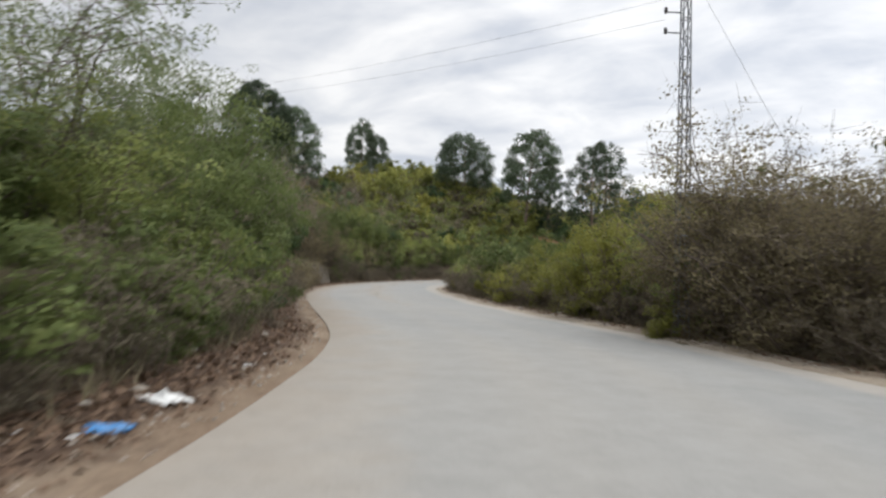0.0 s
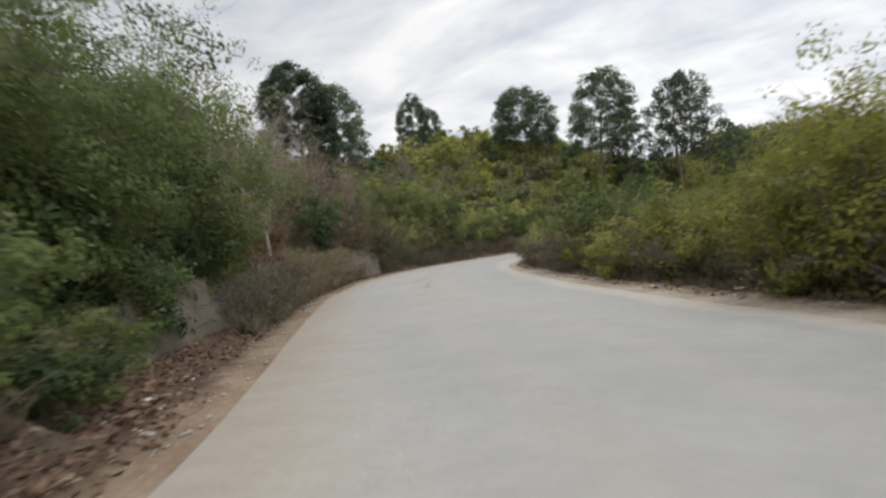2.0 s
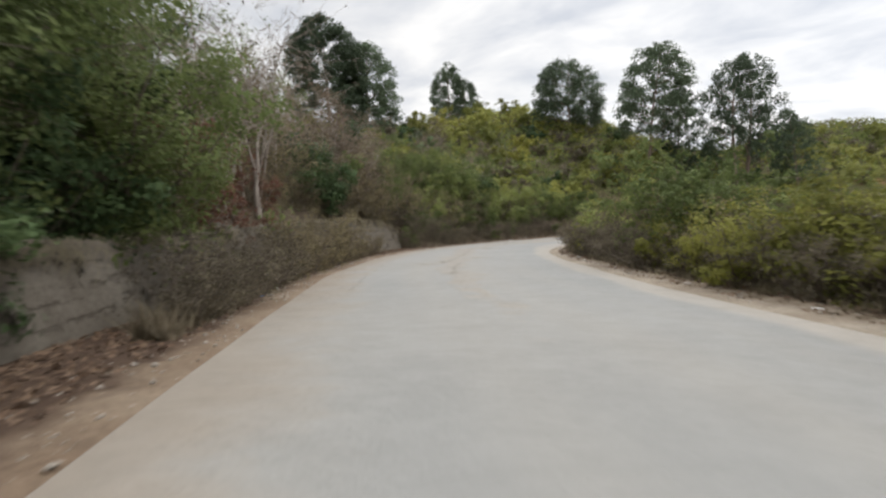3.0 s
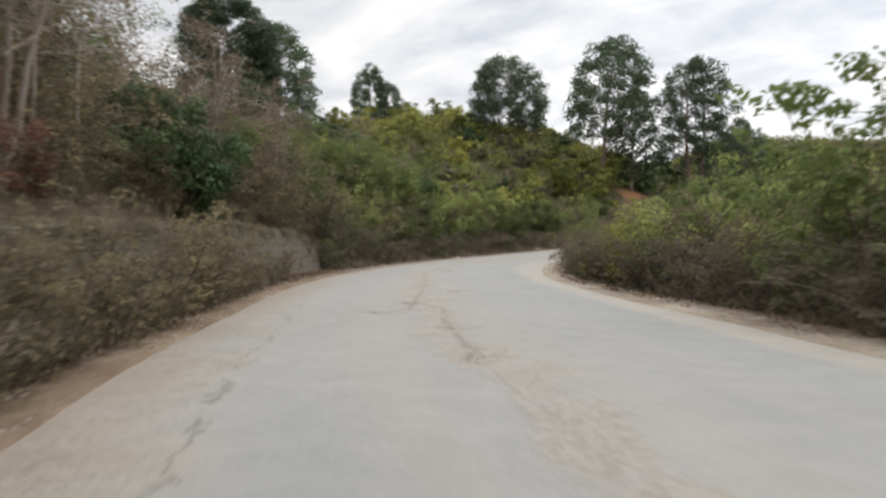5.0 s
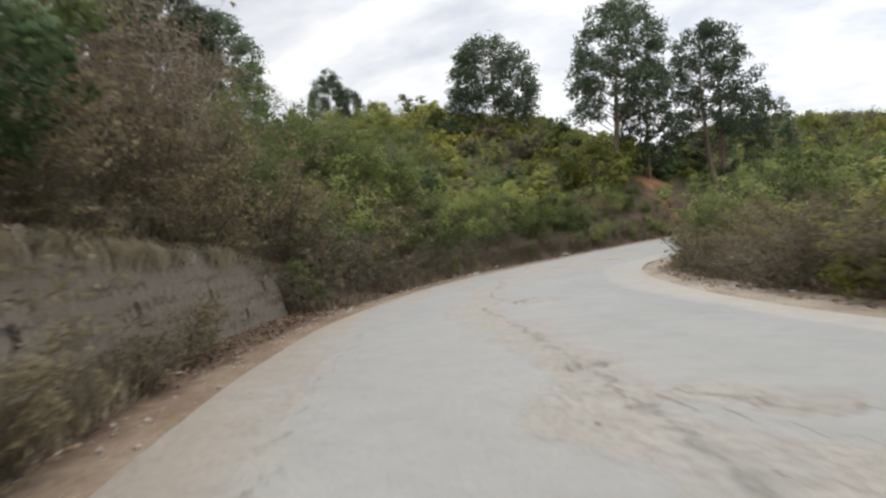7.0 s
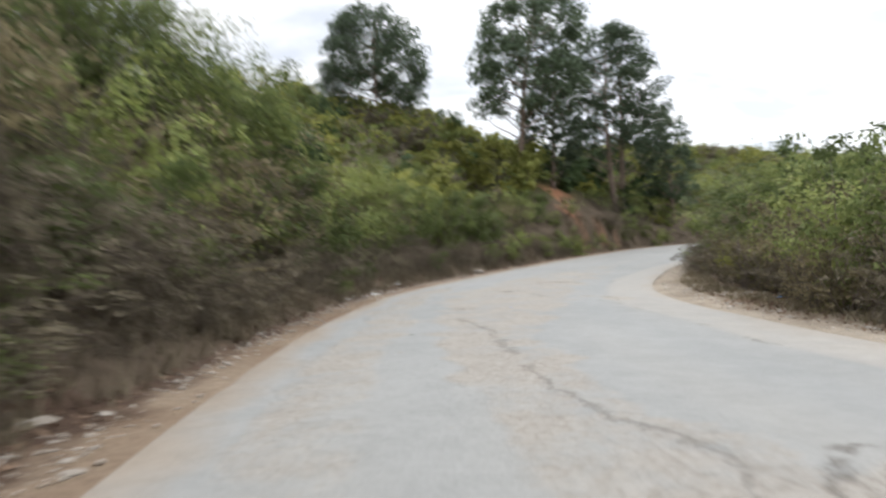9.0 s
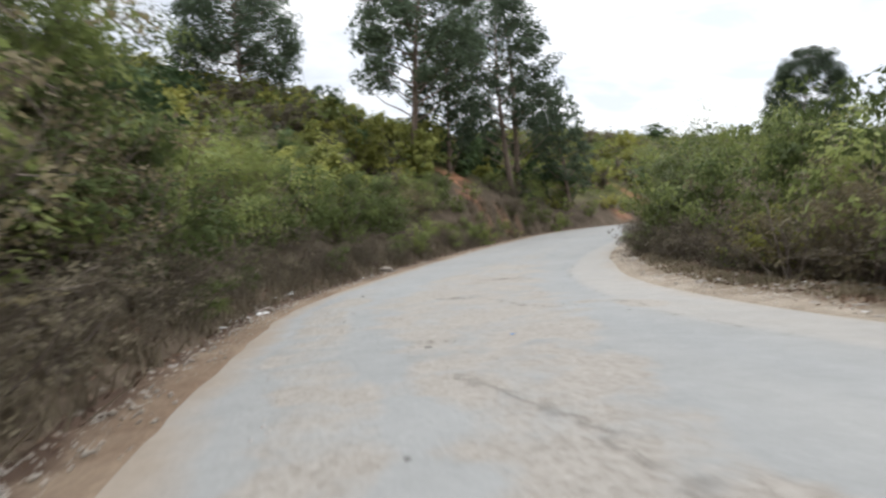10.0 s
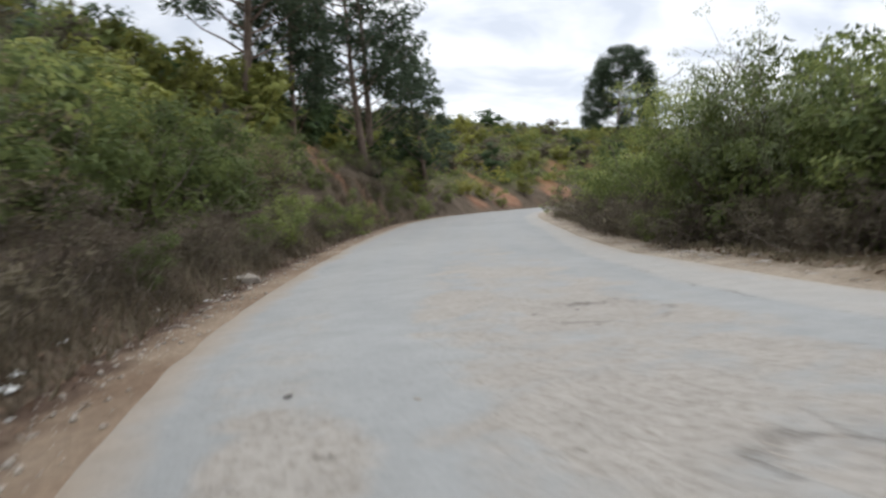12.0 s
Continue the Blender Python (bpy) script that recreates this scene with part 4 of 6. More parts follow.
# single trees: kind, side, station, distance off the edge, size
for kind, i, side, y, d, size in (
    ("feathery", 0, "L", 10.5, 5.2, 0.9), ("green_tree", 0, "L", 6.0, 5.0, 0.8), ("green_tree", 1, "L", 9.5, 3.6, 0.76), ("dark_tree", 0, "L", 13.5, 3.2, 0.56), ("green_tree", 1, "L", 2.5, 6.0, 1.0),
    ("green_tree", 1, "L", 14.5, 6.5, 0.75), ("dark_tree", 0, "L", 12.4, 3.0, 0.68), ("dark_tree", 0, "L", 15.4, 3.8, 0.78), ("dark_tree", 0, "L", 16.4, 3.6, 0.72), ("dark_tree", 0, "L", 19.8, 3.5, 0.86), ("dark_tree", 0, "L", 17.4, 3.3, 0.84), ("green_tree", 0, "L", 18.0, 5.5, 0.8), ("feathery", 0, "L", 25.5, 4.6, 0.8), ("feathery", 0, "L", 22.5, 6.2, 0.85), ("dark_tree", 0, "L", 18.0, 3.0, 0.72), ("dark_tree", 0, "L", 22.2, 4.0, 0.82), ("dark_tree", 0, "L", 24.4, 2.5, 0.84), ("dark_tree", 0, "L", 22.8, 2.7, 0.9), ("dark_tree", 0, "L", 23.6, 3.6, 0.9),
    ("bare", 0, "L", 28.6, 2.7, 1.0), ("bare", 2, "L", 29.4, 3.6, 1.1), ("bare", 1, "L", 27.4, 3.2, 1.05), ("bare", 0, "L", 30.0, 2.9, 1.0), ("bare", 1, "L", 31.3, 2.6, 1.1), ("bare", 2, "L", 32.6, 3.3, 1.0), ("bare", 0, "L", 34.0, 4.4, 1.05), ("bare", 1, "L", 36.5, 5.4, 1.05), ("bare", 2, "L", 33.5, 6.4, 1.1),
    ("bare", 0, "L", 39.5, 6.6, 1.05), ("bare", 1, "L", 42.0, 5.5, 0.95), ("bare", 2, "L", 45.5, 8.0, 0.9), ("bare", 2, "L", 66.0, 16.0, 0.8), ("bare", 0, "L", 72.0, 19.0, 0.9), ("bare", 1, "L", 75.0, 22.0, 0.9),
    ("brown_tree", 0, "L", 44.0, 4.4, 1.18), ("brown_tree", 1, "L", 45.8, 4.6, 1.12), ("brown_tree", 1, "L", 47.8, 4.4, 1.02), ("brown_tree", 0, "L", 50.5, 5.0, 0.95), ("brown_tree", 1, "L", 49.0, 7.2, 1.0), ("brown_tree", 0, "L", 40.0, 6.0, 0.9), ("brown_tree", 1, "L", 53.5, 8.0, 0.9),
    ("dark_tree", 0, "L", 52.0, 4.4, 0.76), ("dark_tree", 0, "L", 54.3, 4.0, 0.62), ("dark_tree", 0, "L", 57.5, 4.8, 0.78), ("green_tree", 0, "L", 58.4, 4.4, 0.92), ("green_tree", 1, "L", 60.6, 4.6, 0.9), ("dark_tree", 0, "L", 62.2, 3.9, 0.84), ("dark_tree", 0, "L", 56.5, 6.0, 0.76), ("dark_tree", 0, "L", 62.6, 4.2, 0.94), ("dark_tree", 0, "L", 66.0, 4.6, 0.82), ("dark_tree", 0, "L", 64.0, 3.4, 0.84), ("green_tree", 0, "L", 71.2, 3.6, 0.6), ("dark_tree", 0, "L", 73.6, 4.2, 0.56), ("green_tree", 1, "L", 69.5, 4.8, 0.6), ("dark_tree", 0, "L", 55.5, 7.5, 0.7),
    ("thicket", 0, "R", 13.6, 1.8, 0.98), ("thicket", 1, "R", 14.9, 2.0, 0.98), ("thicket", 0, "R", 16.2, 2.0, 0.74), ("thicket", 1, "R", 12.9, 1.5, 0.86), ("thicket", 0, "R", 12.2, 1.8, 0.8), ("thicket", 1, "R", 13.4, 3.0, 0.95), ("thicket", 0, "R", 13.6, 2.6, 0.9), ("thicket", 1, "R", 14.9, 2.2, 1.12), ("thicket", 1, "R", 17.3, 2.6, 0.68),
    ("broad", 0, "R", 16.0, 6.8, 1.08), ("broad", 1, "R", 24.5, 5.5, 0.85), ("broad", 0, "R", 69.0, 5.6, 1.05), ("broad", 1, "R", 66.0, 6.2, 1.0), ("broad", 0, "R", 72.5, 6.5, 1.0), ("bare", 1, "R", 70.0, 5.0, 0.85),
    ("broad", 1, "R", 34.9, 2.4, 0.8), ("broad", 0, "R", 33.4, 3.0, 0.78), ("broad", 1, "R", 56.0, 2.2, 0.58), ("green_tree", 1, "R", 75.0, 3.0, 0.96), ("green_tree", 0, "R", 77.2, 2.9, 0.85), ("feathery", 0, "R", 74.0, 3.8, 0.64), ("feathery", 0, "R", 76.4, 3.8, 0.6), ("broad", 0, "R", 71.6, 3.8, 0.78), ("green_tree", 0, "R", 73.5, 4.8, 0.9), ("green_tree", 1, "R", 70.5, 5.0, 0.92), ("green_tree", 1, "R", 76.5, 4.4, 0.8), ("green_tree", 0, "R", 67.5, 5.4, 0.8), ("broad", 1, "R", 47.0, 6.0, 0.8), ("broad", 0, "R", 57.0, 7.0, 0.75), ("dark_tree", 0, "R", 68.0, 7.0, 0.75),
):
    x, yy = beside(side, y, d)
    plant(TREES[kind][i], x, yy, rng.uniform(0, 6.28), size * (1.18 if yy > 12 else 1.0))
for k, (x, y, size) in enumerate(((-19.7, 29.4, 0.85), (-20.5, 30.6, 1.0), (-21.4, 32.2, 0.95), (-19.0, 27.9, 0.9), (-22.2, 33.9, 0.9), (-20.9, 29.0, 0.95))):
    plant(TREES["pale_tree"][k % 2], x, y, 1.3 * k, size)
plant(KINDS["olive"][0], 0.55, 15.5, 1.0, 0.5)
plant(TREES["brown_tree"][0], *beside("L", 37.4, 4.8), 0.8, 1.08)
plant(TREES["brown_tree"][1], *beside("L", 36.0, 5.6), 2.6, 1.1)
plant(TREES["dark_tree"][0], *beside("L", 38.8, 5.6), 4.1, 0.92)
for x, y, size in ((-5.6, 73.2, 1.32), (-3.6, 75.4, 1.38), (-7.4, 70.2, 1.1), (-6.8, 42.4, 1.1), (-8.6, 46.9, 1.2), (-5.2, 57.0, 1.2), (-7.2, 49.4, 1.25)):
    plant(TREES["broad"][int(y) % 2], x, y, y, size)
for x, y, size in ((-33.5, 66.0, 0.8), (-36.5, 72.0, 0.85), (-39.5, 78.0, 0.8), (-43.0, 86.0, 0.85), (-46.0, 95.0, 0.7), (-35.0, 82.0, 0.7), (-38.0, 92.0, 0.7), (-50.0, 104.0, 0.8), (-56.0, 106.0, 0.85), (-53.0, 100.0, 0.8), (-59.0, 111.0, 0.8)):
    plant(TREES["brown_tree"][int(y) % 2], x, y, 0.7 * y, size, 0.8, 0.2)
plant(TREES["olive_tree"][0], *beside("R", 21.9, 2.6), 2.0, 0.85)
plant(TREES["olive_tree"][1], -1.0, 20.7, 4.0, 1.02)
plant(TREES["olive_tree"][0], -1.7, 21.6, 0.4, 0.62)
plant(TREES["olive_tree"][0], *beside("R", 17.6, 3.4), 1.0, 0.95)
plant(TREES["olive_tree"][0], *beside("R", 24.5, 3.0), 3.0, 0.72)
for y, d, s in ((39.6, 3.0, 1.2), (40.6, 3.1, 1.0), (38.4, 3.2, 1.3), (40.9, 3.9, 1.2), (39.2, 4.2, 1.5), (37.2, 3.6, 1.1), (22.0, 3.0, 0.9), (23.4, 3.9, 1.0), (19.2, 2.9, 0.9), (17.6, 3.1, 0.85), (21.0, 3.3, 1.0)):
    x, yy = beside("L", y, d)
    plant(KINDS["dark"][int(y) % 2], x, yy, rng.uniform(0, 6.28), s, 1.0, 0.2)

# side, from y, to y, from d, to d, spacing, heights, kinds with weights
BANDS = [
    ("L", 3.5, 13, 1.8, 2.4, 1.0, (1.5, 2.5), "green 2 shade 7 dry 2"),
    ("L", 2.5, 14, 1.2, 1.8, 0.9, (0.4, 0.9), "dry_low 5 green 1"),
    ("L", 4, 13, 1.6, 2.1, 0.5, (0.7, 1.3), "shade 4 dry_low 2 dry 3"),
    ("L", -2, 17, 3.8, 6.5, 2.1, (2.3, 3.2), "green 2 shade 4 dry 1"),
    ("L", 13.5, 23, 2.9, 3.8, 0.8, (1.4, 2.6), "dark 4 shade 3 dry 1"),
    ("L", 22, 31, 1.0, 1.5, 0.6, (0.6, 1.1), "dry_low 8"),
    ("L", 21, 29, 1.0, 1.2, 0.42, (1.1, 1.9), "dry 9 dry_low 1"),
    ("L", 36, 41, 0.8, 1.05, 1.0, (0.4, 0.8), "dry_low 9"),
    ("L", 28, 38.5, 0.9, 1.05, 0.6, (1.6, 2.3), "brush 8"),
    ("L", 38.5, 43.5, 1.0, 1.25, 0.9, (0.7, 1.3), "brush 5"),
    ("L", 41, 49, 1.0, 1.4, 1.3, (0.25, 0.45), "dry_low 4"),
    ("L", 23, 38, 1.95, 2.3, 0.6, (1.0, 1.6), "dry 6 dry_low 3"),
    ("L", 38, 50.5, 2.7, 3.3, 0.45, (1.1, 1.8), "brush 6 dry_low 3"),
    ("L", 49.2, 52.5, 2.2, 3.0, 0.35, (1.2, 2.0), "dry 6 shade 1"),
    ("L", 29, 49, 2.9, 3.5, 0.9, (1.3, 2.2), "brush 8 shade 1"),
    ("L", 15, 23, 2.75, 3.1, 0.7, (0.8, 1.3), "dry_low 4 dark 2"),
    ("L", 22, 26, 2.8, 4.2, 1.2, (1.8, 2.6), "russet 6 dry 1"),
    ("L", 25.5, 33.5, 3.6, 4.6, 0.9, (1.5, 2.2), "russet 6 dry 1"),
    ("L", 25.5, 33.5, 4.8, 5.8, 0.9, (2.0, 2.8), "russet 3 dry 3"),
    ("L", 26, 33.5, 2.7, 3.2, 1.0, (0.8, 1.3), "dry 4 russet 2"),
    ("L", 33, 50, 3.2, 4.6, 1.0, (2.4, 3.8), "brush 9 shade 1"),
    ("L", 20, 54, 5.4, 8.5, 1.8, (3.0, 4.4), "far_dry 8 dark 1"),
    ("L", 50.5, 80, 1.4, 2.0, 0.8, (1.1, 2.0), "dry 12 shade 1"),
    ("L", 51, 89, 2.4, 4.0, 1.1, (2.2, 3.6), "green 3 brush 4 shade 4"),
    ("L", 70, 89, 4.8, 8.0, 1.5, (2.2, 3.2), "far_green 4 far_olive 2 far_dry 2"),
    ("L", 49.8, 57, 1.5, 2.1, 0.4, (1.2, 2.2), "dry 6 shade 1 dry_low 2"),
    ("L", 52, 70, 4.8, 8.0, 1.7, (2.8, 4.0), "green 3 brush 4 shade 2 dark 1"),
    ("L", 11.5, 15.5, 1.7, 2.1, 0.8, (1.0, 1.7), "shade 4 dry 3"),
    ("L", 12.5, 15.5, 1.8, 2.2, 0.75, (0.9, 1.6), "shade 5 dark 3 dry 2"),
    ("L", 25.5, 29.5, 2.1, 2.7, 0.7, (1.4, 2.0), "russet 6 dry 1"),
    ("L", 56, 66, 3.6, 5.4, 1.3, (3.2, 4.4), "green 5 brush 3 dark 2"),
    ("L", 57.5, 63, 2.2, 3.2, 0.7, (3.0, 3.8), "shade 4 green 1 brush 3"),
    ("L", 66, 76, 3.6, 5.4, 1.5, (2.4, 3.4), "green 5 olive 1 brush 2"),
    ("L", 50, 90, 1.2, 1.6, 0.85, (0.7, 1.2), "dry_low 14 shade 1"),
    ("L", 20.5, 30, 0.95, 1.2, 0.9, (0.5, 0.9), "dry_low 6 green 2"),
    ("L", 88, 108, 0.9, 1.7, 0.9, (0.8, 1.5), "dry_low 4 green 4"),
    ("L", 80, 91, 1.0, 1.8, 0.9, (1.0, 1.9), "green 3 dry 3"),
    ("L", 90, 106, 5.0, 8.0, 1.2, (1.8, 3.2), "far_green 3 far_dark 2 far_olive 2"),
    ("L", 88, 99, 1.2, 1.9, 0.8, (0.6, 1.2), "dry_low 3 green 2"),
    ("L", 88, 92.5, 2.2, 4.0, 0.9, (0.8, 1.5), "green 2 dry 2"),
    ("L", 93, 98, 2.6, 4.4, 1.6, (0.6, 1.1), "green 2 dry 2"),
    ("L", 86, 90, 2.0, 4.4, 0.8, (1.0, 2.0), "green 3 dry 2"),
    ("L", 98, 104, 2.0, 4.4, 0.8, (1.0, 2.0), "green 3 dry 2"),
    ("L", 97, 122, 1.4, 4.5, 1.1, (1.4, 2.8), "green 3 olive 2 dry 2"),
    ("R", 11, 20, 1.2, 1.6, 0.8, (1.3, 2.2), "dry 6 green 1"),
    ("R", 3, 11, 1.3, 1.9, 0.7, (1.2, 1.8), "dry 3 green 4"),
    ("R", 11, 22, 3.6, 5.0, 1.6, (2.8, 3.8), "dry 3 green 2 olive 1"),
    ("R", 2, 11, 3.0, 5.0, 1.1, (1.9, 2.6), "green 5 dark 1 dry 1"),
    ("R", 8, 15, 5.4, 7.5, 1.2, (2.6, 3.3), "green 5 dark 1"),
    ("R", 18, 25, 1.3, 1.8, 0.65, (1.1, 1.7), "olive 1 dry 6 dry_low 3"),
    ("R", 25, 46, 1.4, 1.9, 0.6, (1.5, 2.2), "olive 2 dry 7"),
    ("R", 17.5, 29, 1.9, 3.2, 0.8, (2.2, 3.0), "olive 7 green 1"),
    ("R", 29, 42, 2.1, 3.6, 1.0, (2.2, 3.1), "olive 3 green 3 brush 6"),
    ("R", 40, 58, 1.35, 1.9, 0.75, (1.2, 2.0), "dry 4 brush 5 green 1"),
    ("R", 40, 66, 2.3, 3.8, 1.1, (2.0, 2.9), "green 3 olive 2 brush 5"),
    ("R", 38, 66, 4.8, 6.5, 2.2, (2.4, 3.4), "green 4 olive 2 brush 2"),
    ("R", 57, 75, 2.4, 3.1, 0.45, (1.1, 2.0), "dry 9"),
    ("R", 62, 76, 3.7, 4.8, 1.0, (2.6, 3.6), "green 5 olive 1 dry 1"),
    ("R", 74, 94, 1.0, 1.5, 0.8, (1.2, 1.9), "dry 8 green 1"),
    ("R", 75, 94, 2.0, 4.2, 1.1, (2.6, 3.8), "green 6 olive 2"),
    ("R", 70, 80, 1.7, 2.4, 0.6, (1.1, 2.0), "dry 9"),
    ("R", 66, 84, 5.5, 8.0, 2.2, (3.4, 4.6), "green 5 olive 1"),
]


def scatter():
    for side, y0, y1, d0, d1, gap, (h0, h1), kinds in BANDS:
        words = kinds.split()
        names, w = words[::2], np.array([float(k) for k in words[1::2]])
        y = y0 + 0.3
        while y < y1:
            x, yy = beside(side, y, rng.uniform(d0, d1))
            kind = names[rng.choice(len(names), p=w / w.sum())]
            proto = KINDS[kind][rng.randint(len(KINDS[kind]))]
            plant(proto, x, yy, rng.uniform(0, 6.28), rng.uniform(h0, h1) / 2.35, rng.uniform(0.85, 1.1))
            y += gap * rng.uniform(0.65, 1.35)


scatter()


def hillside():
    """Shrubs higher up the hill, one by one."""
    pts = []
    tries = 0
    while len(pts) < 350 and tries < 24000:
        tries += 1
        x, y = rng.uniform(-58, 55), rng.uniform(18, 150)
        d = float(offset(x, y, LEFT_LINE, 1)[0][0])
        if d < 7.5 or d > (52 if x < -8 else 46) or (d > 34 and x < -8 and not 82 < y < 125):
            continue
        gap = 1.5 + 0.05 * d
        if any((x - a) ** 2 + (y - b) ** 2 < gap * gap for a, b in pts):
            continue
        pts.append((x, y))
        n = float(wave(x, y, 0.15, 41))
        kind = rng.choice(["far_green", "far_olive", "far_dry", "far_dark"], p=[0.32, 0.42, 0.2, 0.06] if n > 0 else [0.34, 0.22, 0.38, 0.06])
        proto = KINDS[kind][rng.randint(len(KINDS[kind]))]
        plant(proto, x, y, rng.uniform(0, 6.28), rng.uniform(0.75, 1.3) * (1.35 if d > 26 else 1.0), rng.uniform(0.75, 1.0), 0.15)
    for x, y, s in ((-12.0, 100, 1.0), (-5.5, 106, 1.1), (-2, 111, 1.2), (1.0, 112.5, 1.2)):
        plant(KINDS["far_dark"][rng.randint(2)], x, y, rng.uniform(0, 6.28), s, 1.1, 0.15)


hillside()


def scrub_cover():
    """The closed cover of low scrub over the hill, past counting."""
    for name, leaf, n, seed, lo, label in (("green_scrub", "green", 2600, 5, -9, "continuous low green scrub over the hillside"), ("yellow_scrub", "olive", 2000, 6, -0.15, "yellowish low scrub over the hillside"), ("brown_scrub", "dry", 1500, 7, -9, "brown low scrub over the hillside")):
        r = np.random.RandomState(seed)
        x, y = r.uniform(-95, 85, n * 8), r.uniform(5, 175, n * 8)
        d = offset(x, y, LEFT_LINE, 1)[0]
        ok = (d > 5) & (d < 75) & (wave(x, y, 0.2, 43) * r.uniform(0.5, 1, n * 8) > lo)
        x, y = x[ok][:n], y[ok][:n]
        z = ground_height(x, y)
        k = 22
        size = r.uniform(0.6, 1.5, len(x)) * (1 + 0.012 * offset(x, y, LEFT_LINE, 1)[0])
        c = np.stack([x, y, z + 0.35 * size], 1)
        v = unit(r.normal(size=(len(x), k, 3)))
        v[..., 2] = np.abs(v[..., 2])
        at = c[:, None] + v * size[:, None, None] * r.uniform(0.5, 1.0, (len(x), k, 1)) * [1.1, 1.1, 0.8]
        tagged(leaves(name, at.reshape(-1, 3), (v + r.normal(size=v.shape) * 0.8).reshape(-1, 3), 0.5, 0.3, LEAF[leaf], r), label, "scrub", kind="stuff")


def valley_scrub():
    """Low scrub over the falling ground on the open side of the road, past counting."""
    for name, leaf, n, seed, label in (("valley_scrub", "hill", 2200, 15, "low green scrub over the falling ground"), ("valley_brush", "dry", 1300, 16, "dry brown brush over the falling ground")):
        r = np.random.RandomState(seed)
        x, y = r.uniform(-25, 90, n * 3), r.uniform(-15, 130, n * 3)
        d, dl = offset(x, y, RIGHT_LINE, -1)[0], offset(x, y, LEFT_LINE, 1)[0]
        ok = (d > 3.5) & (d < 70) & (dl < 0)
        x, y = x[ok][:n], y[ok][:n]
        size = r.uniform(0.5, 1.4, len(x))
        c = np.stack([x, y, ground_height(x, y) + 0.3 * size], 1)
        k = 20
        v = unit(r.normal(size=(len(x), k, 3)))
        v[..., 2] = np.abs(v[..., 2])
        at = c[:, None] + v * size[:, None, None] * r.uniform(0.4, 1.0, (len(x), k, 1)) * [1.2, 1.2, 0.7]
        tagged(leaves(name, at.reshape(-1, 3), (v + r.normal(size=v.shape) * 0.7).reshape(-1, 3), 0.42, 0.26, LEAF[leaf], r), label, "scrub", kind="stuff")


scrub_cover()
valley_scrub()


def grass():
    """Dry grass and dead stalks along both verges."""
    for name, side, y0, y1, d0, d1, n, tall, label in (
        ("dry_grass", "L", 50, 104, 0.7, 2.1, 8500, 0.42, "dry grey-brown grass along the foot of the bank"),
        ("wall_grass", "L", 20, 41, 0.7, 1.2, 4500, 0.4, "dry grey-brown grass along the foot of the stone wall"),
        ("bank_grass", "L", 15, 49, 2.7, 3.4, 6000, 0.5, "dry brown grass above the stone wall"),
        ("verge_grass", "R", 5, 92, 0.85, 1.9, 9000, 0.17, "dry straw-coloured grass on the verge"),
        ("verge_weed", "L", 2, 14, 1.3, 3.0, 1800, 0.3, "dry weeds under the roadside shrubs"),
    ):
        r = np.random.RandomState(int(y0 * 7 + n))
        line = LEFT_LINE if side == "L" else RIGHT_LINE
        seg = unit(np.gradient(line, axis=0))
        y = r.uniform(y0, y1, n)
        y = y + 0.5 * wave(y, y, 2.0, 3)
        d = d0 + (d1 - d0) * r.uniform(0, 1, n) ** 0.7
        i = np.array([int(np.argmin(np.abs(line[:, 1] - v))) for v in y])
        s = 1 if side == "L" else -1
        x = line[i, 0] + seg[i, 0] / np.maximum(0.4, seg[i, 1]) * (y - line[i, 1]) - seg[i, 1] * s * d
        yy = y + seg[i, 0] * s * d
        z = ground_height(x, yy) + 0.02
        h = tall * r.uniform(0.4, 1.4, n)
        lean = r.normal(size=(n, 2)) * 0.45
        base = np.stack([x, yy, z], 1)
        tip = base + np.stack([lean[:, 0] * h, lean[:, 1] * h, h], 1)
        a = r.uniform(0, 6.28, n)
        w = np.stack([np.cos(a), np.sin(a), 0 * a], 1) * 0.016
        v = np.stack([base - w, base + w, tip], 1).reshape(-1, 3)
        tagged(mesh_object(name, v, np.arange(3 * n).reshape(n, 3), LEAF["grass"]), label, "grass", kind="stuff")


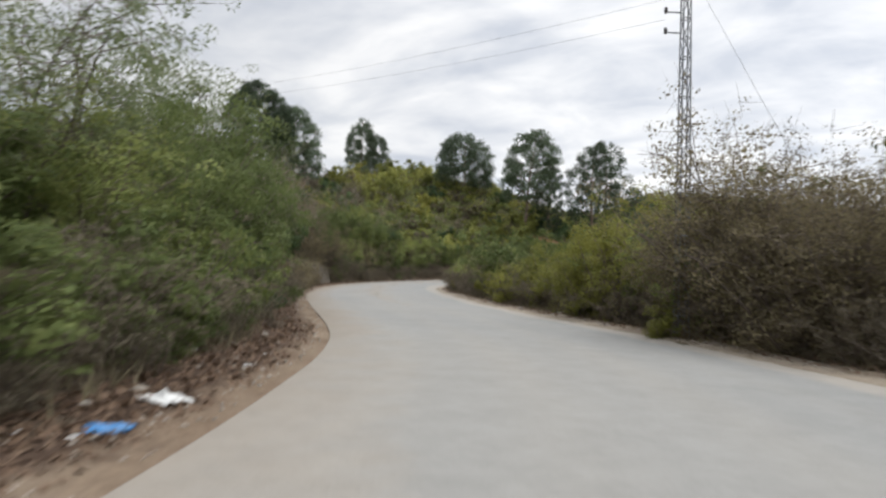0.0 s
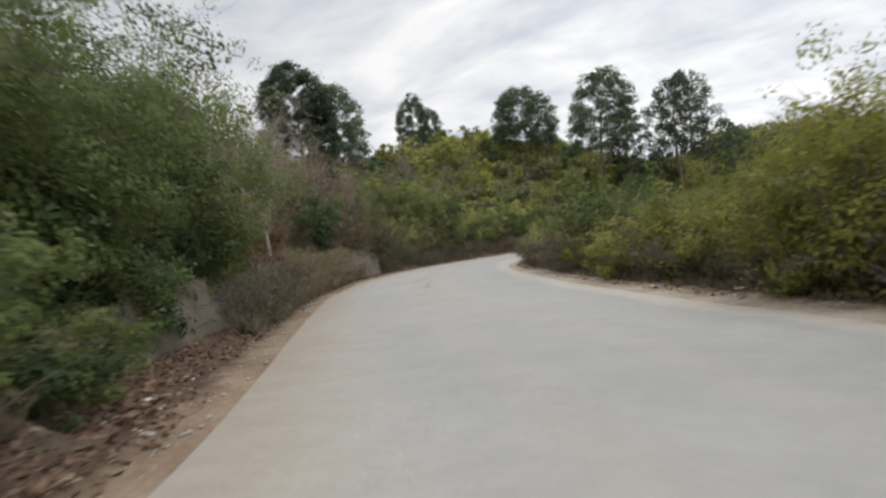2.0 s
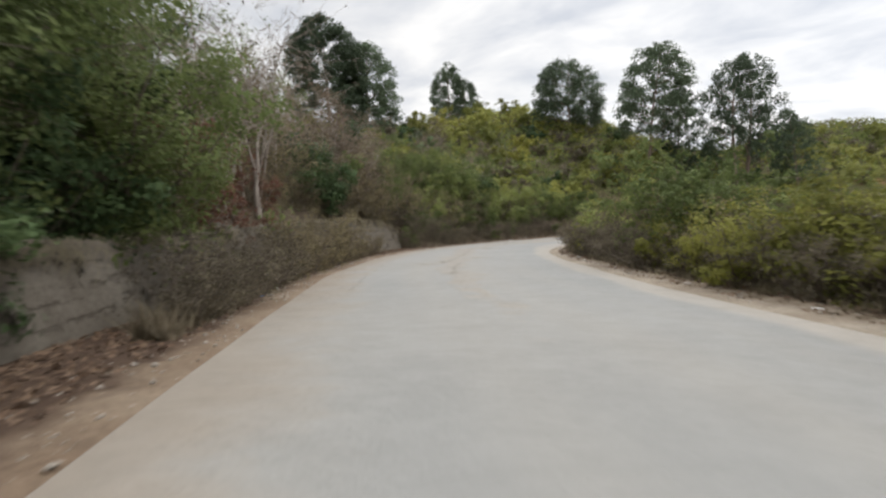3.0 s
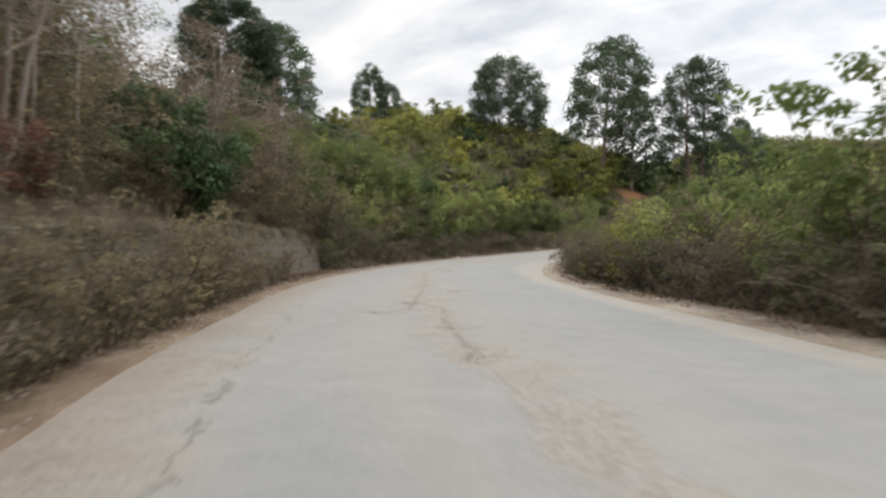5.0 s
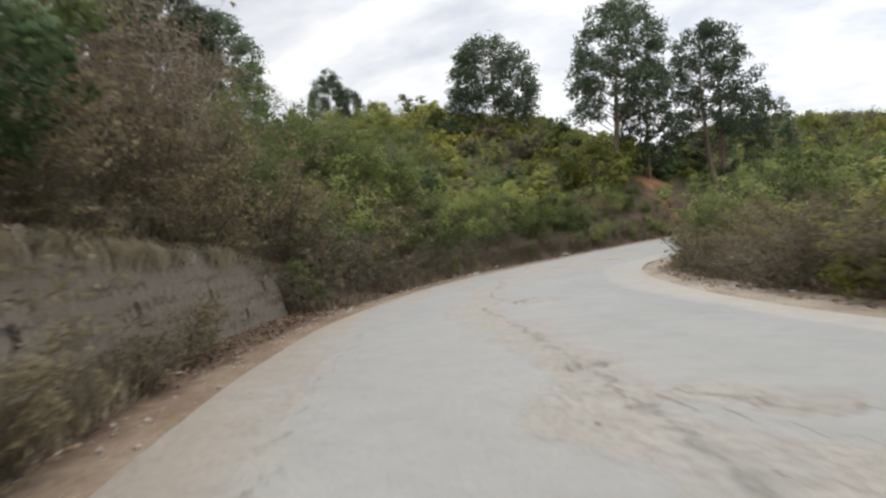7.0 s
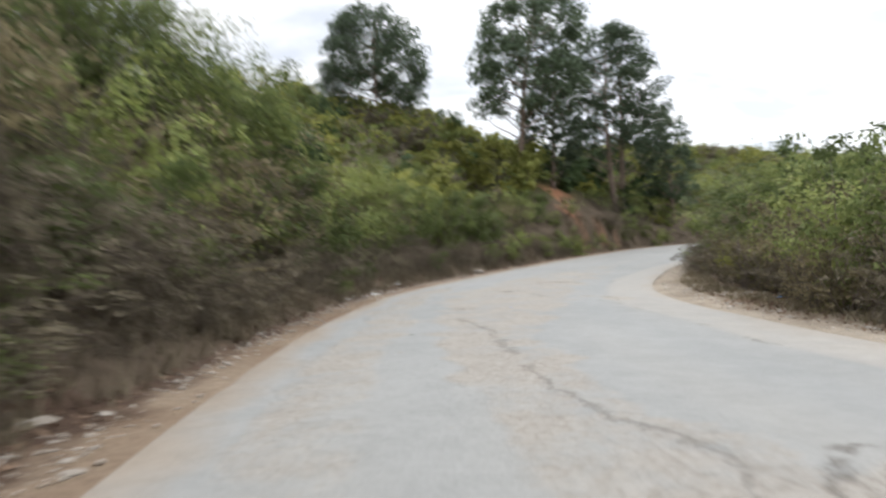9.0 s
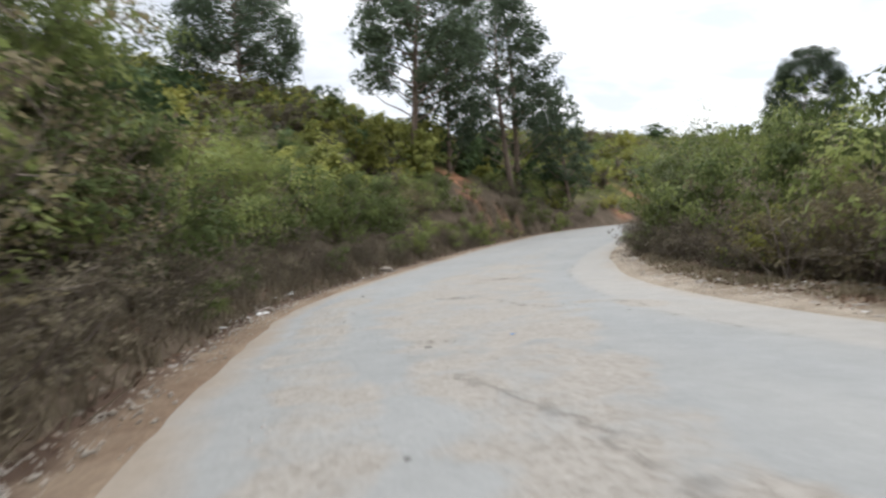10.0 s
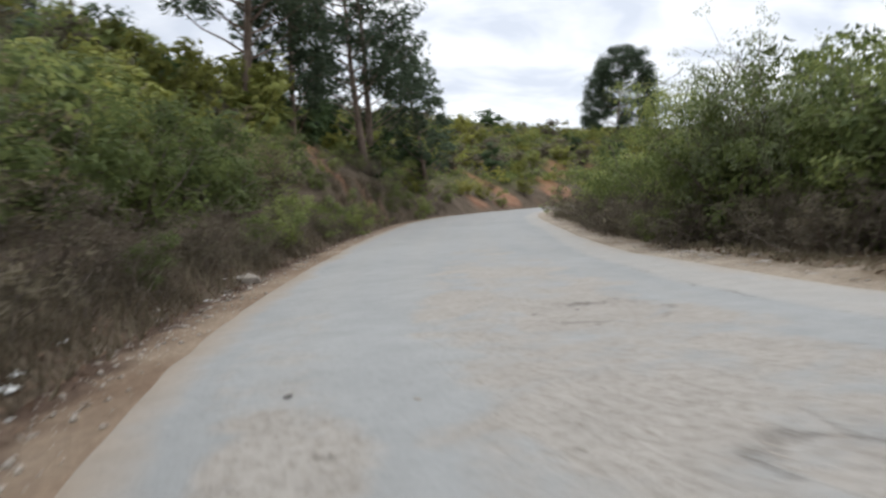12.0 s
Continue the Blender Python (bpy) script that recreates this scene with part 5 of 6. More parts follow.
def wall_growth():
    """Dry stalks and creepers that hang over the top of the retaining wall, past counting."""
    r = np.random.RandomState(53)
    n = 9000
    y = r.uniform(WALL_FROM + 0.5, WALL_TO - 0.3, n)
    y = y[r.uniform(0, 1, n) < 0.12 + 0.8 * np.clip(0.35 + 0.9 * wave(y, y, 1.4, 55), 0, 1)]
    n = len(y)
    i = np.array([int(np.argmin(np.abs(LEFT_LINE[:, 1] - v))) for v in y])
    seg = unit(np.gradient(LEFT_LINE, axis=0))[i]
    h = np.interp(y, WALL_Y, WALL_H)
    d = np.interp(y, WALL_Y, WALL_D) + 0.24 * h + r.uniform(-0.12, 0.25, n)
    out = np.stack([-seg[:, 1], seg[:, 0]], 1)
    at = LEFT_LINE[i] + seg * ((y - LEFT_LINE[i, 1]) / np.maximum(0.4, seg[:, 1]))[:, None] + out * d[:, None]
    root = np.stack([at[:, 0], at[:, 1], road_z(at[:, 0], at[:, 1]) + h + r.uniform(-0.1, 0.12, n)], 1)
    drop = r.uniform(0.15, 1.0, n) ** 1.4 * (0.6 + 0.6 * np.clip(wave(y, y, 2.3, 57), -0.7, 1)) * 1.1
    side = r.normal(size=n) * 0.22 * drop
    tip = root + np.stack([-out[:, 0] * (0.1 - 0.2 * drop) + seg[:, 0] * side, -out[:, 1] * (0.1 - 0.2 * drop) + seg[:, 1] * side, -drop], 1)
    mid = (root + tip) / 2 + np.stack([-out[:, 0] * 0.14, -out[:, 1] * 0.14, 0.12 * drop + 0.05], 1)
    w = np.stack([seg[:, 0], seg[:, 1], 0 * y], 1) * 0.011
    v = np.stack([root - w, root + w, mid + w, mid - w, tip], 1).reshape(-1, 3)
    q = np.arange(n)[:, None] * 5
    tris = np.vstack([q + [0, 1, 2], q + [0, 2, 3], q + [3, 2, 4]])
    tagged(mesh_object("hanging_grass", v, tris, LEAF["grass"]), "dry grey-brown stalks hanging over the stone wall", "grass", kind="stuff")


def leaf_litter():
    """Fallen leaves and broken twigs on the dirt at both verges, past counting."""
    r = np.random.RandomState(61)
    spots = []
    for side, y0, y1, d0, d1, n in (("L", 1, 15, 0.3, 2.6, 8200), ("L", 14, 50, 0.6, 2.0, 7200), ("L", 50, 92, 0.6, 1.8, 4200), ("R", 5, 60, 0.4, 1.6, 4200), ("R", 58, 76, 0.9, 2.6, 3000)):
        line, sgn = (LEFT_LINE, 1) if side == "L" else (RIGHT_LINE, -1)
        seg = unit(np.gradient(line, axis=0))
        y, d = r.uniform(y0, y1, n), d0 + (d1 - d0) * r.uniform(0, 1, n) ** 0.75
        i = np.array([int(np.argmin(np.abs(line[:, 1] - v))) for v in y])
        if side == "L":
            ok = (y < 14) | (y > 50) | (d < np.interp(y, WALL_Y, WALL_D) - 0.02)
            y, d, i = y[ok], d[ok], i[ok]
        x = line[i, 0] + seg[i, 0] / np.maximum(0.4, seg[i, 1]) * (y - line[i, 1]) - seg[i, 1] * sgn * d
        yy = y + seg[i, 0] * sgn * d
        z = np.maximum(road_z(x, yy) + 0.02, np.where(d > 0.75, ground_height(x, yy) + 0.045, -9))
        spots.append(np.stack([x, yy, z], 1))
    at = np.vstack(spots)
    up = r.normal(size=at.shape) * 0.45 + [0, 0, 1.0]
    tagged(leaves("leaf_litter", at, up, 0.1, 0.05, LITTER_MAT, r), "brown fallen leaves scattered over the dirt verges", "leaf litter", kind="stuff")


LITTER_MAT = leaf_material("fallen_leaves", (0.06, 0.036, 0.024), (0.12, 0.08, 0.054), (0.2, 0.15, 0.11), trans=0.1)
grass()
wall_growth()
leaf_litter()


# ---- lattice mast ----
def mast():
    steel = STEEL_MAT
    root = tagged(new("lattice_mast"), "grey galvanised steel lattice power mast", "mast")
    H, w0, w1 = 10.6, 0.135, 0.075

    def corner(z, i):
        w = w0 + (w1 - w0) * z / H
        return np.array([w * (1 if i in (0, 3) else -1), w * (1 if i < 2 else -1), z])

    for i in range(4):
        b = Buffer()
        b.tube([corner(-0.3, i), corner(H / 2, i), corner(H, i)], 0.018, 0.015, 4)
        b.make("leg", steel, root)
    n = 22
    for k in range(n):
        za, zb = H * k / n, H * (k + 1) / n
        for i in range(4):
            b = Buffer()
            b.tube([corner(zb, i), corner(zb, (i + 1) % 4)], 0.014, 0.014, 4)
            b.tube([corner(za, i) if k % 2 else corner(za, (i + 1) % 4), corner(zb, (i + 1) % 4) if k % 2 else corner(zb, i)], 0.011, 0.011, 4)
            b.make("brace", steel, root)
    for z in (7.35, 7.85, 9.2, 9.8):
        b = Buffer()
        b.tube([(-0.1, 0, z), (-0.5, 0, z)], 0.018, 0.018, 5)
        b.make("bracket", steel, root)
        b = Buffer()
        prof = [(0.0, 0.02), (0.03, 0.05), (0.05, 0.025), (0.08, 0.055), (0.1, 0.025), (0.13, 0.045), (0.16, 0.02)]
        for (a, ra), (c, rc) in zip(prof[:-1], prof[1:]):
            b.tube([(-0.5, 0, z - 0.04 + a), (-0.5, 0, z - 0.04 + c)], ra, rc, 8)
        b.make("insulator", INSULATOR_MAT, root, "dark ceramic insulator")
    root.matrix_basis = Matrix.Translation((1.0, 16.2, ground_at(1.0, 16.2))) @ Matrix.Rotation(0.35, 4, "Z")
    # two slack line wires and a guy wire
    for (a, b2, sag) in (((0.5, 16.0, 7.4), (-46, 40, 14.5), 1.2), ((0.5, 16.0, 7.9), (-46, 40, 15.0), 1.2)):
        a, b2 = np.array(a), np.array(b2)
        t = np.linspace(0, 1, 24)[:, None]
        pts = a + (b2 - a) * t
        pts[:, 2] -= sag * 4 * (t * (1 - t)).ravel()
        w = Buffer()
        w.tube(pts, 0.004, 0.004, 3)
        tagged(w.make("power_line", STEEL_MAT), "thin overhead power line strung from the mast", "wire")
    w = Buffer()
    gz = ground_at(5.2, 15.0)
    w.tube([(1.1, 16.2, 8.6), (5.2, 15.0, gz)], 0.005, 0.005, 3)
    tagged(w.make("guy_wire", STEEL_MAT), "thin steel guy wire bracing the mast", "wire")


mast()


# ---- stones and litter ----
def stone_mesh(seed, flat=0.6, mat=None):
    r = np.random.RandomState(seed)
    bm = bmesh.new()
    bmesh.ops.create_icosphere(bm, subdivisions=1, radius=0.5)
    for v in bm.verts:
        v.co *= r.uniform(0.75, 1.2)
        v.co.x *= 1.25
        v.co.z *= flat
    me = bpy.data.meshes.new("stone")
    bm.to_mesh(me)
    bm.free()
    me.materials.append(mat or STONE_MAT)
    return me


def scrap_mesh(seed, mat, name):
    """A crumpled scrap of plastic or paper."""
    r = np.random.RandomState(seed)
    n = 9
    u = np.linspace(-0.5, 0.5, n)
    gx, gy = np.meshgrid(u, u, indexing="ij")
    edge = np.maximum(np.abs(gx), np.abs(gy)) * 2
    gz = 0.16 * np.abs(wave(gx, gy, 9.0, seed)) * (1.1 - 0.8 * edge) + 0.03 * wave(gx, gy, 22.0, seed + 1) + 0.05
    gx2, gy2 = gx + 0.09 * wave(gx, gy, 7.0, seed + 2), gy + 0.09 * wave(gx, gy, 7.0, seed + 3)
    v = np.stack([gx2, gy2 * 0.62, gz], -1).reshape(-1, 3)
    low = v.copy()
    low[:, 2] = np.maximum(0.0, low[:, 2] - 0.03)
    f = grid_faces(n, n)
    ring = [i for i in range(n)] + [i * n + n - 1 for i in range(1, n)] + [n * n - 1 - i for i in range(1, n)] + [(n - 1 - i) * n for i in range(1, n - 1)]
    faces = f.tolist() + (f[:, ::-1] + n * n).tolist() + [[ring[i], ring[(i + 1) % len(ring)], ring[(i + 1) % len(ring)] + n * n, ring[i] + n * n] for i in range(len(ring))]
    me = bpy.data.meshes.new(name)
    me.from_pydata(np.vstack([v, low]).tolist(), [], faces)
    me.materials.append(mat)
    return me


def rest(name, me, x, y, size, label, category, group="", up=None, turn=None, flat=1.0):
    ob = tagged(new(name, me), label, category, group)
    z = max(ground_at(x, y) + 0.02, float(road_z(x, y)) + 0.0) if up is None else up
    ob.matrix_basis = Matrix.Translation((x, y, z)) @ Matrix.Rotation(rng.uniform(0, 6.28) if turn is None else turn, 4, "Z") @ Matrix.Diagonal((size, size, size * flat, 1))
    return ob


STONES = [stone_mesh(i, 0.45 + 0.08 * i) for i in range(5)]
CHUNKS = [stone_mesh(20 + i, 0.5, CHUNK_MAT) for i in range(3)]
for side, y0, y1, d0, d1, n, s0, s1 in (("L", 2, 14, 0.9, 2.2, 26, 0.08, 0.25), ("L", 12, 48, 0.35, 1.2, 46, 0.04, 0.13), ("L", 48, 92, 0.5, 1.2, 80, 0.04, 0.16), ("R", 14, 62, 0.35, 1.0, 46, 0.06, 0.22), ("R", 61, 76, 1.1, 2.5, 90, 0.06, 0.26), ("R", 76, 90, 0.3, 0.9, 14, 0.06, 0.2)):
    for _ in range(n):
        x, y = beside(side, rng.uniform(y0, y1), rng.uniform(d0, d1))
        rest("stone", STONES[rng.randint(5)], x, y, s0 + (s1 - s0) * rng.uniform(0, 1) ** 2, "pale limestone lying on the road shoulder", "stone", "shoulder stones")
rest("boulder", STONES[4], *beside("L", 76.3, 0.85), 0.62, "rounded tan boulder at the edge of the shoulder", "boulder")
for k in range(120):
    y = rng.uniform(30, 73) if k < 50 else rng.uniform(59, 69)
    x, yy = at_offset(LEFT_LINE, 1, y, -(float(np.interp(y, [30, 45, 52, 60, 68, 74], [3.7, 3.5, 3.0, 3.2, 4.1, 4.2])) + rng.normal() * (0.5 if y < 54 else 1.0)))
    rest("loose_chip", STONES[rng.randint(5)] if k % 2 else CHUNKS[k % 3], x, yy, 0.025 + 0.085 * rng.uniform() ** 2, "small broken chip of asphalt lying on the road", "stone chip", "road chips", up=float(road_z(x, yy)) + 0.028, flat=0.5)
for k in range(26):
    x, yy = -20.9 + rng.normal() * 0.35, 62.2 + rng.normal() * 0.4
    rest("loose_chip", STONES[rng.randint(5)], x, yy, 0.03 + 0.05 * rng.uniform(), "small pale stone lying loose on the worn road", "stone chip", "road chips", up=float(road_z(x, yy)) + 0.03, flat=0.7)


def gravel():
    """Small gravel scattered over both shoulders, past counting."""
    r = np.random.RandomState(31)
    oct_v = np.array([(1, 0, 0), (0, 1, 0), (-1, 0, 0), (0, -1, 0), (0, 0, 0.7), (0, 0, -0.5)], float)
    oct_f = np.array([(0, 1, 4), (1, 2, 4), (2, 3, 4), (3, 0, 4), (1, 0, 5), (2, 1, 5), (3, 2, 5), (0, 3, 5)])
    vs, fs = [], []
    for side, y0, y1, d0, d1, n in (("L", 2, 15, 0.1, 2.2, 700), ("L", 15, 92, 0.05, 1.0, 1700), ("R", 8, 60, 0.1, 1.0, 900), ("R", 60, 76, 0.2, 2.4, 1500), ("R", 76, 92, 0.1, 0.9, 250), ("L", 48, 80, 0.3, 1.2, 1200), ("L", 56, 68, -5.4, -2.4, 800), ("L", 56, 67, -1.6, -0.7, 260), ("L", 29, 56, -4.2, -2.9, 150)):
        line, s = (LEFT_LINE, 1) if side == "L" else (RIGHT_LINE, -1)
        seg = unit(np.gradient(line, axis=0))
        y, d = r.uniform(y0, y1, n), d0 + (d1 - d0) * r.uniform(0, 1, n)
        i = np.array([int(np.argmin(np.abs(line[:, 1] - v))) for v in y])
        x = line[i, 0] + seg[i, 0] / np.maximum(0.4, seg[i, 1]) * (y - line[i, 1]) - seg[i, 1] * s * d
        yy = y + seg[i, 0] * s * d
        z = np.maximum(road_z(x, yy), np.where(d > 0.75, ground_height(x, yy), -9)) + np.where(d < 0, 0.025, 0.015)
        for a, b2, c, road_d in zip(x, yy, z, d):
            v = oct_v * r.uniform(0.6, 1.4, (6, 1)) * (0.011 + 0.03 * r.uniform() ** 2.5) * ([0.6, 0.6, 0.3] if road_d < 0 else [1, 1, 1])
            t = r.uniform(0, 6.28)
            v[:, :2] = v[:, :2] @ np.array([[math.cos(t), -math.sin(t)], [math.sin(t), math.cos(t)]])
            fs.append(oct_f + 6 * len(vs))
            vs.append(v + [a, b2, c])
    tagged(mesh_object("gravel", np.vstack(vs), np.vstack(fs), GRAVEL_MAT), "loose pale gravel over the dirt shoulders", "gravel", kind="stuff")


gravel()

BLUE, WHITE, BROWN = [plastic(n, c) for n, c in (("blue_plastic", (0.04, 0.2, 0.46)), ("white_plastic", (0.7, 0.7, 0.68)), ("brown_card", (0.3, 0.2, 0.12)))]
rest("plastic_bag", scrap_mesh(3, BLUE, "plastic_bag"), -3.93, 3.95, 0.36, "crumpled bright blue plastic bag on the shoulder", "plastic bag", turn=0.5)
rest("plastic_bag", scrap_mesh(4, WHITE, "plastic_bag"), -4.3, 5.0, 0.5, "crumpled white plastic bag on the shoulder", "plastic bag")
SCRAPS = [scrap_mesh(10 + i, WHITE, "litter_scrap") for i in range(4)]
for side, y0, y1, d0, d1, n in (("L", 3, 14, 0.7, 2.2, 34), ("L", 14, 34, 0.5, 1.6, 24), ("L", 40, 50, 0.7, 1.7, 22), ("L", 50, 76, 0.6, 1.2, 16), ("R", 18, 60, 0.4, 1.1, 16), ("R", 62, 74, 1.4, 2.4, 14)):
    for _ in range(n):
        x, y = beside(side, rng.uniform(y0, y1), rng.uniform(d0, d1))
        rest("litter_scrap", SCRAPS[rng.randint(4)], x, y, rng.uniform(0.05, 0.15), "crumpled scrap of white litter on the shoulder", "litter", "roadside litter")
rest("litter_scrap", scrap_mesh(21, BLUE, "litter_scrap"), *beside("L", 24.6, 0.7), 0.22, "crumpled scrap of blue litter on the shoulder", "litter", "roadside litter")
rest("litter_scrap", scrap_mesh(22, BLUE, "litter_scrap"), -20.3, 59.45, 0.07, "flattened scrap of blue litter on the road", "litter", "roadside litter", up=float(road_z(-20.2, 59.7)) + 0.04)


# single pieces that stand out: the pale flat stones, bags and sticks at the verge
for x, y, size, flat in ((-24.77, 50.51, 0.34, 0.5), (-23.75, 49.36, 0.15, 0.7), (-23.95, 49.6, 0.13, 0.7), (-24.2, 51.2, 0.2, 0.6), (-24.5, 60.7, 0.13, 0.6), (-13.6, 64.6, 0.3, 0.4), (-14.2, 63.0, 0.26, 0.4), (-14.6, 66.0, 0.24, 0.45), (-13.0, 67.4, 0.28, 0.4), (-12.4, 69.2, 0.22, 0.4), (-14.9, 61.4, 0.3, 0.4), (-15.2, 64.9, 0.2, 0.4)):
    rest("stone", STONES[int(x * 7) % 5], x, y, size, "flat pale limestone slab lying at the foot of the shrubs", "stone", "shoulder stones", flat=flat)
SACK = scrap_mesh(5, WHITE, "plastic_bag")
rest("plastic_bag", SACK, -14.3, 57.2, 0.4, "bulging white plastic bag lying by the dry shrubs", "plastic bag", turn=0.9, flat=1.7)
rest("plastic_bag", scrap_mesh(6, BLUE, "plastic_bag"), -14.1, 60.16, 0.32, "crumpled blue plastic bag at the foot of the shrubs", "plastic bag", turn=0.2)
rest("plastic_bag", scrap_mesh(7, BLUE, "plastic_bag"), -11.2, 68.3, 0.45, "blue plastic bag half under the dry shrubs", "plastic bag", turn=1.2, flat=1.4)
for x, y, size in ((-24.2, 66.0, 0.3), (-23.83, 69.47, 0.24), (-24.15, 68.29, 0.2), (-24.68, 63.65, 0.24), (-25.3, 64.1, 0.2), (-23.82, 69.91, 0.2), (-24.9, 62.9, 0.15), (-24.6, 64.6, 0.18), (-24.4, 65.2, 0.16), (-23.5, 71.2, 0.2), (-13.2, 67.6, 0.24), (-14.0, 61.9, 0.2)):
    rest("litter_scrap", SCRAPS[int(size * 100) % 4], x, y, size, "crumpled scrap of white litter under the dry twigs", "litter", "roadside litter")


for side, y0, y1, n in (("R", 57, 74, 46),):
    for _ in range(n):
        x, y = beside(side, rng.uniform(y0, y1), rng.uniform(0.3, 2.0))
        rest("stone", STONES[rng.randint(5)], x, y, rng.uniform(0.1, 0.3), "flat pale limestone slab lying at the foot of the shrubs", "stone", "shoulder stones", flat=rng.uniform(0.3, 0.6))


rest("plastic_bag", scrap_mesh(8, WHITE, "plastic_bag"), -3.0, 24.3, 0.34, "crumpled dull white plastic bag under the shrubs", "plastic bag", turn=0.7)
rest("litter_scrap", SCRAPS[1], -2.7, 23.4, 0.26, "crumpled scrap of white litter under the dry twigs", "litter", "roadside litter")
rest("litter_scrap", SCRAPS[2], -4.56, 25.4, 0.16, "crumpled scrap of white litter under the dry twigs", "litter", "roadside litter")


def stick(x, y, length, turn, seed):
    """A weathered dead branch lying on the ground, with a stub or two."""
    r = np.random.RandomState(seed)
    tubes = Buffer()
    way = np.array([math.cos(turn), math.sin(turn), 0.0])
    side = np.array([-way[1], way[0], 0.0])
    u = np.linspace(0, 1, 7)
    pts = way * (u[:, None] - 0.5) * length + side * (0.06 * length * wave(u, u, 5.0, seed))[:, None]
    pts[:, 2] = 0.05 + 0.03 * r.uniform(-1, 1, 7)
    tubes.tube(pts, 0.032, 0.012, 6)
    for k in (2, 4):
        tubes.tube(np.array([pts[k], pts[k] + side * 0.1 * length + way * 0.05 * length + [0, 0, 0.06], pts[k] + side * 0.17 * length + way * 0.14 * length + [0, 0, 0.1]]), 0.013, 0.005, 5)
    ob = tubes.make("dead_branch", BARK["pale"])
    ob.matrix_basis = Matrix.Translation((x, y, max(ground_at(x, y), float(road_z(x, y))) + 0.01))
    return tagged(ob, "weathered grey dead branch lying on the shoulder", "branch")


stick(-24.2, 66.4, 0.9, 1.2, 3)
stick(-24.6, 72.6, 1.2, 2.2, 4)
stick(-12.6, 63.6, 1.1, 0.4, 5)


